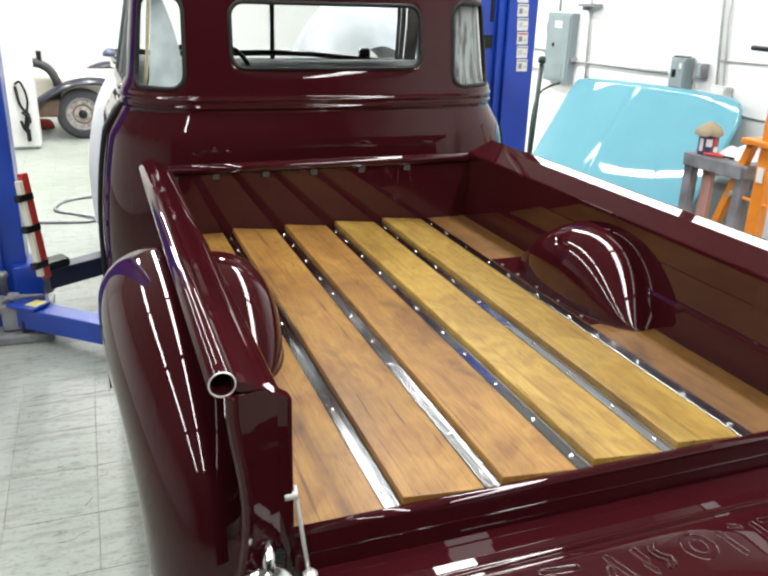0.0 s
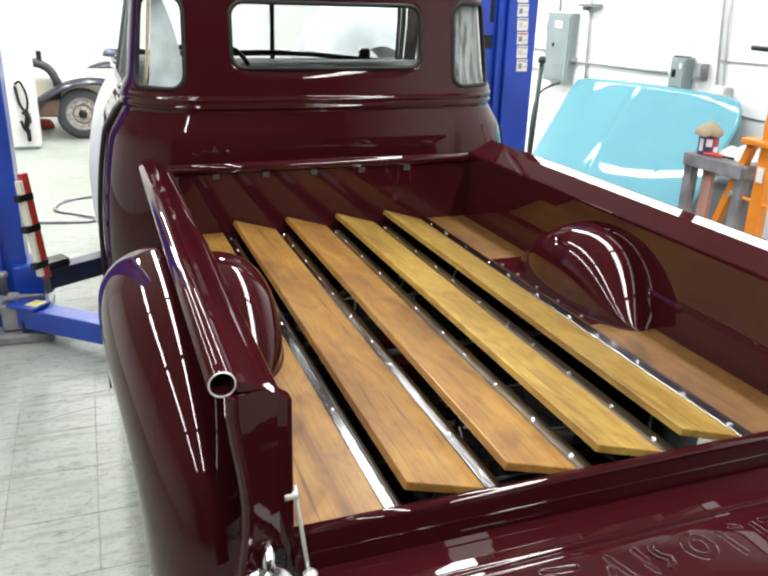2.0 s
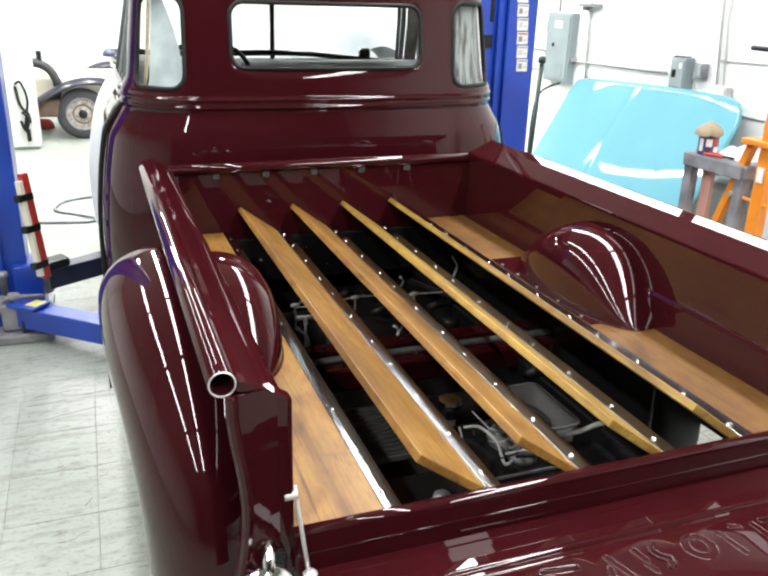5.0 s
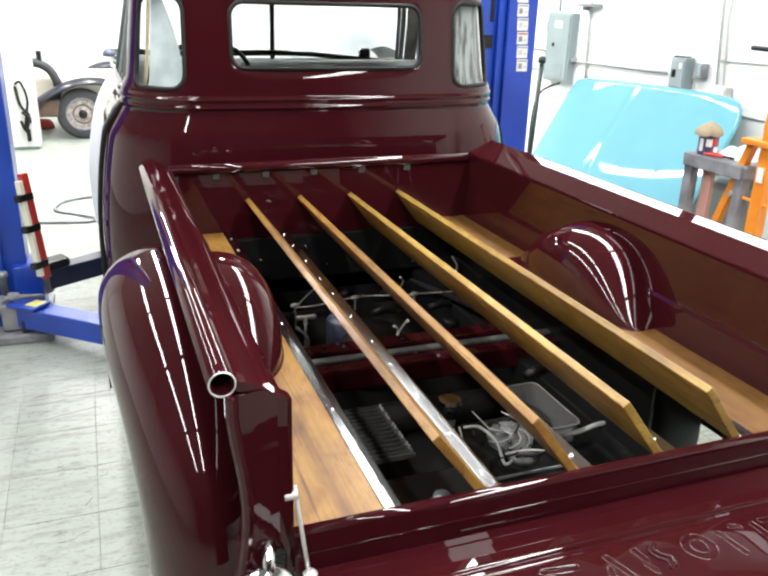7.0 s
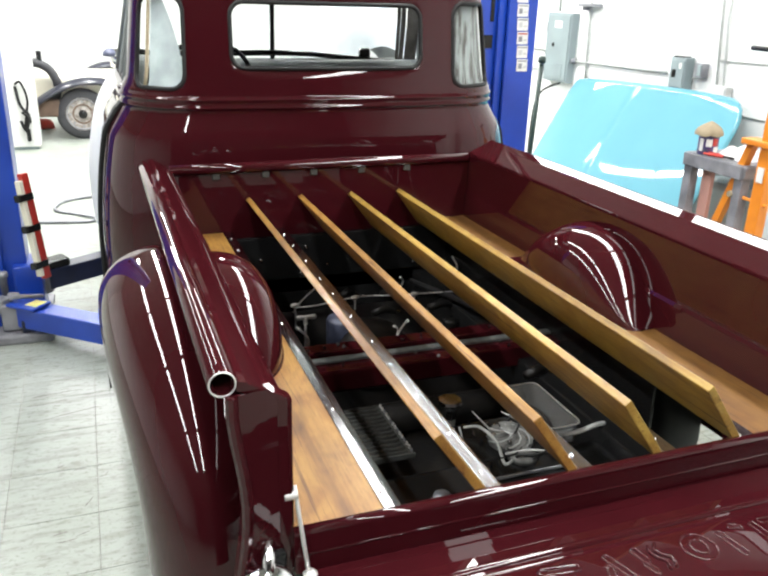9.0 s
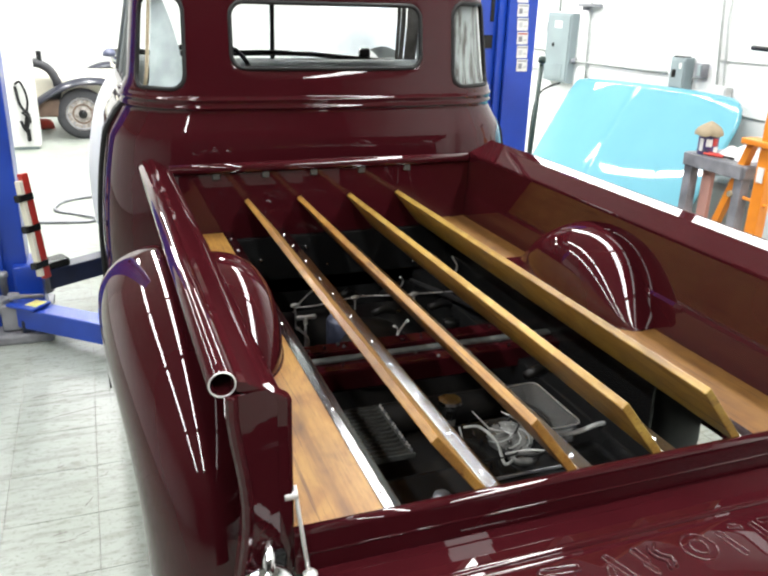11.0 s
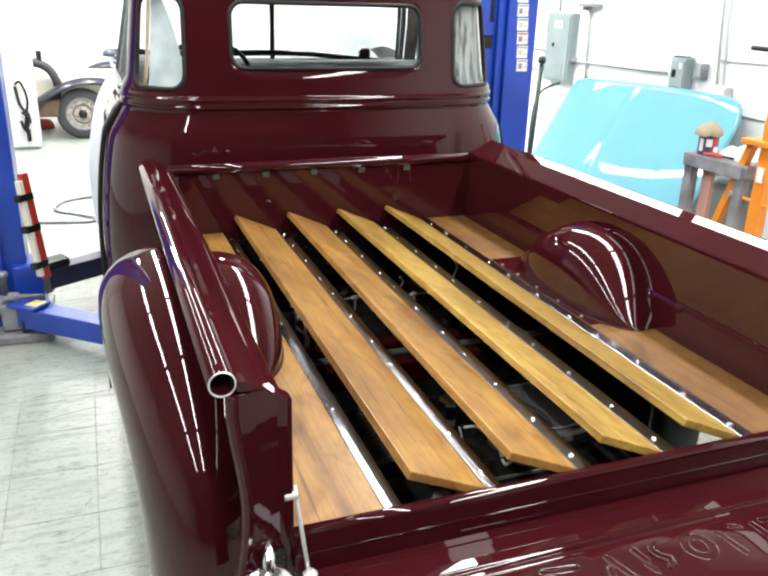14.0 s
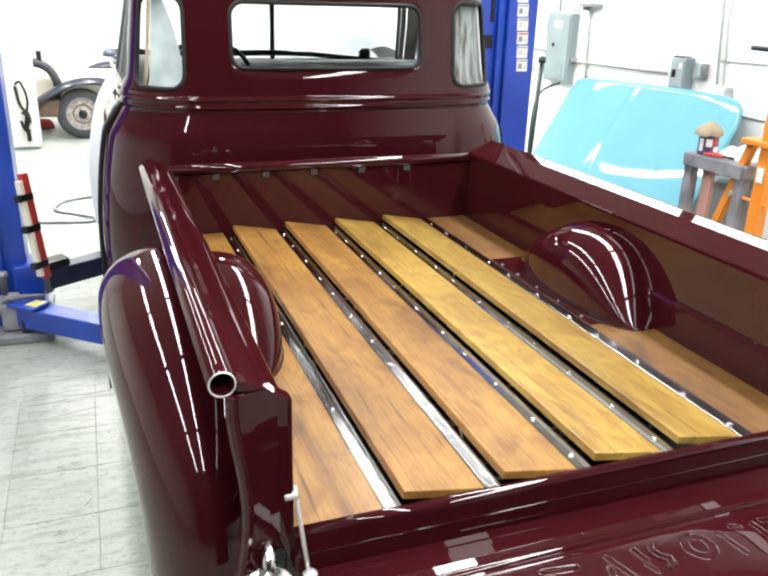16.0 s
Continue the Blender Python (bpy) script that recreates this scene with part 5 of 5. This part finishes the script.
# ---------------------------------------------------------------- beyond the cab
cov = bmesh.new()


def drape(u, v):
    # u along the fender from back to front, v from the outer skirt over the top
    a = math.pi * (0.02 + 0.75 * v)
    k = math.sin(math.pi * (0.10 + 0.8 * u)) ** 0.5
    x = -0.66 - 0.275 * k * math.cos(a - 0.35) ** 1 if a < 0.35 + math.pi / 2 else -0.66 - 0.275 * k * math.cos(a - 0.35)
    z = 0.62 + (0.66 * math.sin(a - 0.35) if a > 0.35 else 0.9 * (a - 0.35)) * (0.75 + 0.25 * k)
    fold = 0.006 * math.sin(22 * u + 6 * v) * (1 - v)
    return (x + fold, 3.2 + 1.35 * u, z)


add_sheet(cov, drape, 30, 30)
tagged(part("fender_cover", cov, WHITECLOTH, None, "white cover draped over the front fender", smooth=True), category="cover")
part("engine_cowl", box((-0.62, 3.06, 0.5), (0.95, 4.6, 1.10), 0.08, segments=4), MAROON, truck, "maroon front body")
hc = bmesh.new()
add_sheet(hc, lambda u, v: (0.35 + 0.80 * u, 3.6 + 0.9 * v, 0.92 + 0.80 * (math.sin(math.pi * (0.06 + 0.90 * u)) ** 0.5) * math.sin(math.pi * (0.12 + 0.76 * v)) ** 0.5 + 0.015 * math.sin(14 * u + 9 * v)), 40, 30)
tagged(part("plastic_cover", hc, PLASTIC, None, "pale plastic sheet over the engine bay", smooth=True), category="cover")

white_post = thing("machine_cabinet", "tall white machine cabinet with dark hoses", "cabinet")
part("body", box((-1.98, 8.40, 0.03), (-1.47, 8.75, 2.5), 0.01), HOUSING, white_post)
part("foot", box((-1.96, 8.42, 0.0), (-1.49, 8.73, 0.03), 0.003), GREY, white_post)
for i, pts in enumerate(([(-1.66, 8.38, 0.72), (-1.60, 8.36, 0.74), (-1.55, 8.36, 0.55), (-1.60, 8.36, 0.28), (-1.58, 8.36, 0.15)],
                         [(-1.66, 8.38, 0.70), (-1.63, 8.36, 0.50), (-1.56, 8.36, 0.40), (-1.55, 8.36, 0.30)],
                         [(-1.62, 8.36, 0.42), (-1.56, 8.35, 0.36), (-1.60, 8.35, 0.22), (-1.64, 8.35, 0.33)])):
    part("hose", tube(smooth_path(pts, 6), 0.016 if i else 0.012, 8), RUBBER, white_post, "black hose", smooth=True)
part("nozzle", box((-1.60, 8.34, 0.10), (-1.555, 8.38, 0.24), 0.008), BLACK, white_post)

tagged(part("air_hose", tube(smooth_path([(-1.55, 5.20, 0.012), (-1.43, 5.21, 0.012), (-1.15, 5.16, 0.012), (-0.98, 5.14, 0.012), (-0.95, 5.24, 0.012), (-1.10, 5.40, 0.012), (-1.25, 5.56, 0.012), (-1.20, 5.82, 0.012), (-1.0, 5.95, 0.012), (-0.7, 6.0, 0.012)], 8), 0.013, 8), TIN, None,
            "grey air hose lying on the floor", smooth=True), category="hose")
tagged(part("red_cap", lathe([(0.13, 0.0), (0.12, 0.06), (0.09, 0.10), (0.03, 0.12)], pose(-1.50, 9.95, 0.0), 18), RED, None, "red plastic cap on the floor", smooth=True), category="cap")


def old_car():
    """Vintage roadster seen from its side, with a long black front fender."""
    t = thing("vintage_car", "cream vintage car with black fenders, far in the shop", "car")
    yc = 9.03

    def wing(cx, w0, w1, base, top, yy, depth, name="fender"):
        def f(u, v):
            x = cx - w0 + (w0 + w1) * u
            k = math.sin(math.pi * (0.05 + 0.62 * u)) ** 0.9
            z = base + (top - base) * k
            a = math.pi / 2 * v
            return (x, yy + depth * (1 - math.sin(a)), z - 0.16 * (1 - math.cos(a)) * 0 - 0.14 * (1 - math.sin(a)) ** 2 if v < 0.99 else z)
        bm = bmesh.new()
        add_sheet(bm, lambda u, v: (lambda q: (q[0], yy + depth * v, q[2] - 0.10 * (1 - math.sin(math.pi * (0.15 + 0.7 * v)))))(f(u, 1.0)), 30, 10)
        return part(name, thick(bm, 0.03), OLDBLACK, t, "black sweeping fender", smooth=True)
    wing(-1.0, 0.60, 0.40, 0.33, 0.73, yc - 0.15, 0.32)
    wing(-0.78, 0.25, 0.30, 0.62, 0.82, yc + 1.0, 0.3)
    part("running_board", box((-1.62, yc - 0.05, 0.27), (-1.24, yc + 0.2, 0.47), 0.03), BROWNISH, t, "brown running board")
    part("body", box((-3.2, yc + 0.2, 0.35), (-0.55, yc + 0.95, 0.75), 0.08, segments=4), CREAM, t, "cream car body")
    part("grille_shell", lathe([(0.10, 0), (0.12, 0.03), (0.12, 0.12), (0.08, 0.16)], pose(-0.62, yc + 0.35, 0.92, 0, 90, 0), 24), CHROME, t, "bright lamp", smooth=True)
    for k, (x, y, z) in enumerate(((-1.0, yc + 0.02, 0.30), (-0.98, yc + 1.15, 0.30))):
        w = part("wheel", lathe([(0.19, -0.07), (0.27, -0.075), (0.298, -0.04), (0.30, 0.0), (0.298, 0.04), (0.27, 0.075), (0.19, 0.07)], pose(x, y, z, 90, 0, 0), 36, False), TYRE, t, "black tyre", smooth=True)
        part("rim", lathe([(0.02, 0.075), (0.04, 0.075), (0.06, 0.05), (0.09, 0.045), (0.13, 0.06), (0.17, 0.05), (0.195, 0.072), (0.20, 0.06), (0.20, -0.06)], pose(x, y, z, 90, 0, 0), 32), RIM_PAINT, w, "pale steel rim", smooth=True)
        part("rim_ring", lathe([(0.10, 0.050), (0.102, 0.056), (0.118, 0.060), (0.120, 0.054)], pose(x, y, z, 90, 0, 0), 32, False), BROWNISH, w, "dark brown inner ring", smooth=True)
        part("rim_ring", lathe([(0.172, 0.052), (0.176, 0.062), (0.186, 0.066), (0.19, 0.060)], pose(x, y, z, 90, 0, 0), 32, False), TIN, w, smooth=True)
        part("hub", lathe([(0.052, 0.05), (0.050, 0.085), (0.03, 0.10)], pose(x, y, z, 90, 0, 0), 14), BLACK, w, "dark hub", smooth=True)
        for i in range(8):
            a = i * math.pi / 4
            part("slot", box((x + 0.145 * math.cos(a) - 0.012, y - 0.068, z + 0.145 * math.sin(a) - 0.012), (x + 0.145 * math.cos(a) + 0.012, y - 0.055, z + 0.145 * math.sin(a) + 0.012), 0.003), TIN, w)
    sp = part("spare_wheel", tube(arc((-1.52, yc + 0.1, 0.62), 0.27, 0, 360, 36, "y"), 0.05, 10), TYRE, t, "black spare tyre", smooth=True)
    part("post", tube([(-1.42, yc + 0.1, 0.85), (-1.42, yc + 0.1, 1.02)], 0.03, 8), BLACK, t)
    part("lamp_cap", lathe([(0.02, 0), (0.09, 0.01), (0.08, 0.06), (0.03, 0.10)], pose(-0.62, yc + 0.3, 0.94), 18), BLUEGREY, t, "blue-grey cap", smooth=True)


old_car()


# ---------------------------------------------------------------- floor tiles
def tiles():
    size, gap, th = 0.305, 0.0011, 0.004
    ox, oy = -0.997, 1.630
    bm = box((-size / 2 + gap, -size / 2 + gap, -th), (size / 2 - gap, size / 2 - gap, 0), 0.0008, segments=1)
    first = part("tile", bm, TILE, floor)
    near = {(i, j) for i in range(-5, 3) for j in range(-6, 30)}
    shared = False
    verts, faces = [], []
    for i in range(-19, 14):
        for j in range(-21, 37):
            x, y = ox + (i + 0.5) * size, oy + (j + 0.5) * size
            if not (X0 < x < X1 and Y0 < y < Y1):
                continue
            if (i, j) in near:
                o = first if not shared else new("tile", first.data)
                shared = True
                o.parent = floor
                o.location = (x, y, 0)
            else:
                h = size / 2 - gap
                k = len(verts)
                verts += [(x - h, y - h, 0), (x + h, y - h, 0), (x + h, y + h, 0), (x - h, y + h, 0), (x - h, y - h, -th), (x + h, y - h, -th), (x + h, y + h, -th), (x - h, y + h, -th)]
                faces += [(k, k + 1, k + 2, k + 3), (k, k + 4, k + 5, k + 1), (k + 1, k + 5, k + 6, k + 2), (k + 2, k + 6, k + 7, k + 3), (k + 3, k + 7, k + 4, k)]
    me = bpy.data.meshes.new("floor_tiles")
    me.from_pydata(verts, [], faces)
    me.materials.append(TILE)
    rest = new("floor_tiles", me)
    rest.parent = floor
    tagged(rest, "worn pale vinyl tiles", kind="stuff")
    rng = random.Random(7)
    for x, y, ln, tn in ((-1.03, 1.40, 0.06, 60), (-0.975, 1.56, 0.045, 40), (-1.12, 1.24, 0.05, 10), (-1.10, 1.20, 0.07, 5), (-1.05, 1.22, 0.05, 20), (-1.13, 1.66, 0.03, 30), (-1.06, 1.62, 0.05, 0), (-1.2, 2.2, 0.16, 8), (-1.08, 2.08, 0.2, 14), (-1.15, 2.28, 0.22, 6)):
        o = part("scuff", tube(smooth_path([(-ln / 2, 0, 0), (0, rng.uniform(-0.008, 0.008), 0), (ln / 2, 0, 0)], 4), [0.0012] + [rng.uniform(0.0015, 0.004) for _ in range(7)] + [0.001], 6), SCUFF, floor)
        o.matrix_basis = pose(x, y, 0.0002, 0, 0, tn) @ Matrix.Diagonal((1, 1, 0.08, 1))


tiles()


# ---------------------------------------------------------------- what moves
def motions():
    angles = [(0.0, 5.6), (0.5, 8.3), (1.0, 11.2), (1.5, 13.4), (2.0, 16.5), (2.5, 19.6), (3.0, 22.6), (3.5, 25.7), (4.0, 28.8), (4.5, 32.4), (5.0, 36.2), (5.5, 40.2),
              (6.0, 44.4), (6.5, 48.6), (7.0, 52.5), (7.35, 53.9), (7.6, 53.9), (9.2, 53.9), (10.4, 53.9), (10.8, 52.8), (11.2, 49.4), (11.5, 46.4), (12.0, 41.2), (12.5, 36.2),
              (13.0, 31.8), (13.5, 27.6), (14.0, 23.8), (14.5, 20.0), (15.0, 16.6), (15.5, 13.2), (16.0, 9.8)]
    for k, b in zip((-1, 0, 1, 2), boards):
        walk(b, [(t, pose(k * PITCH_X - 0.0165, 0, BED, 0, a, 0)) for t, a in angles])


motions()
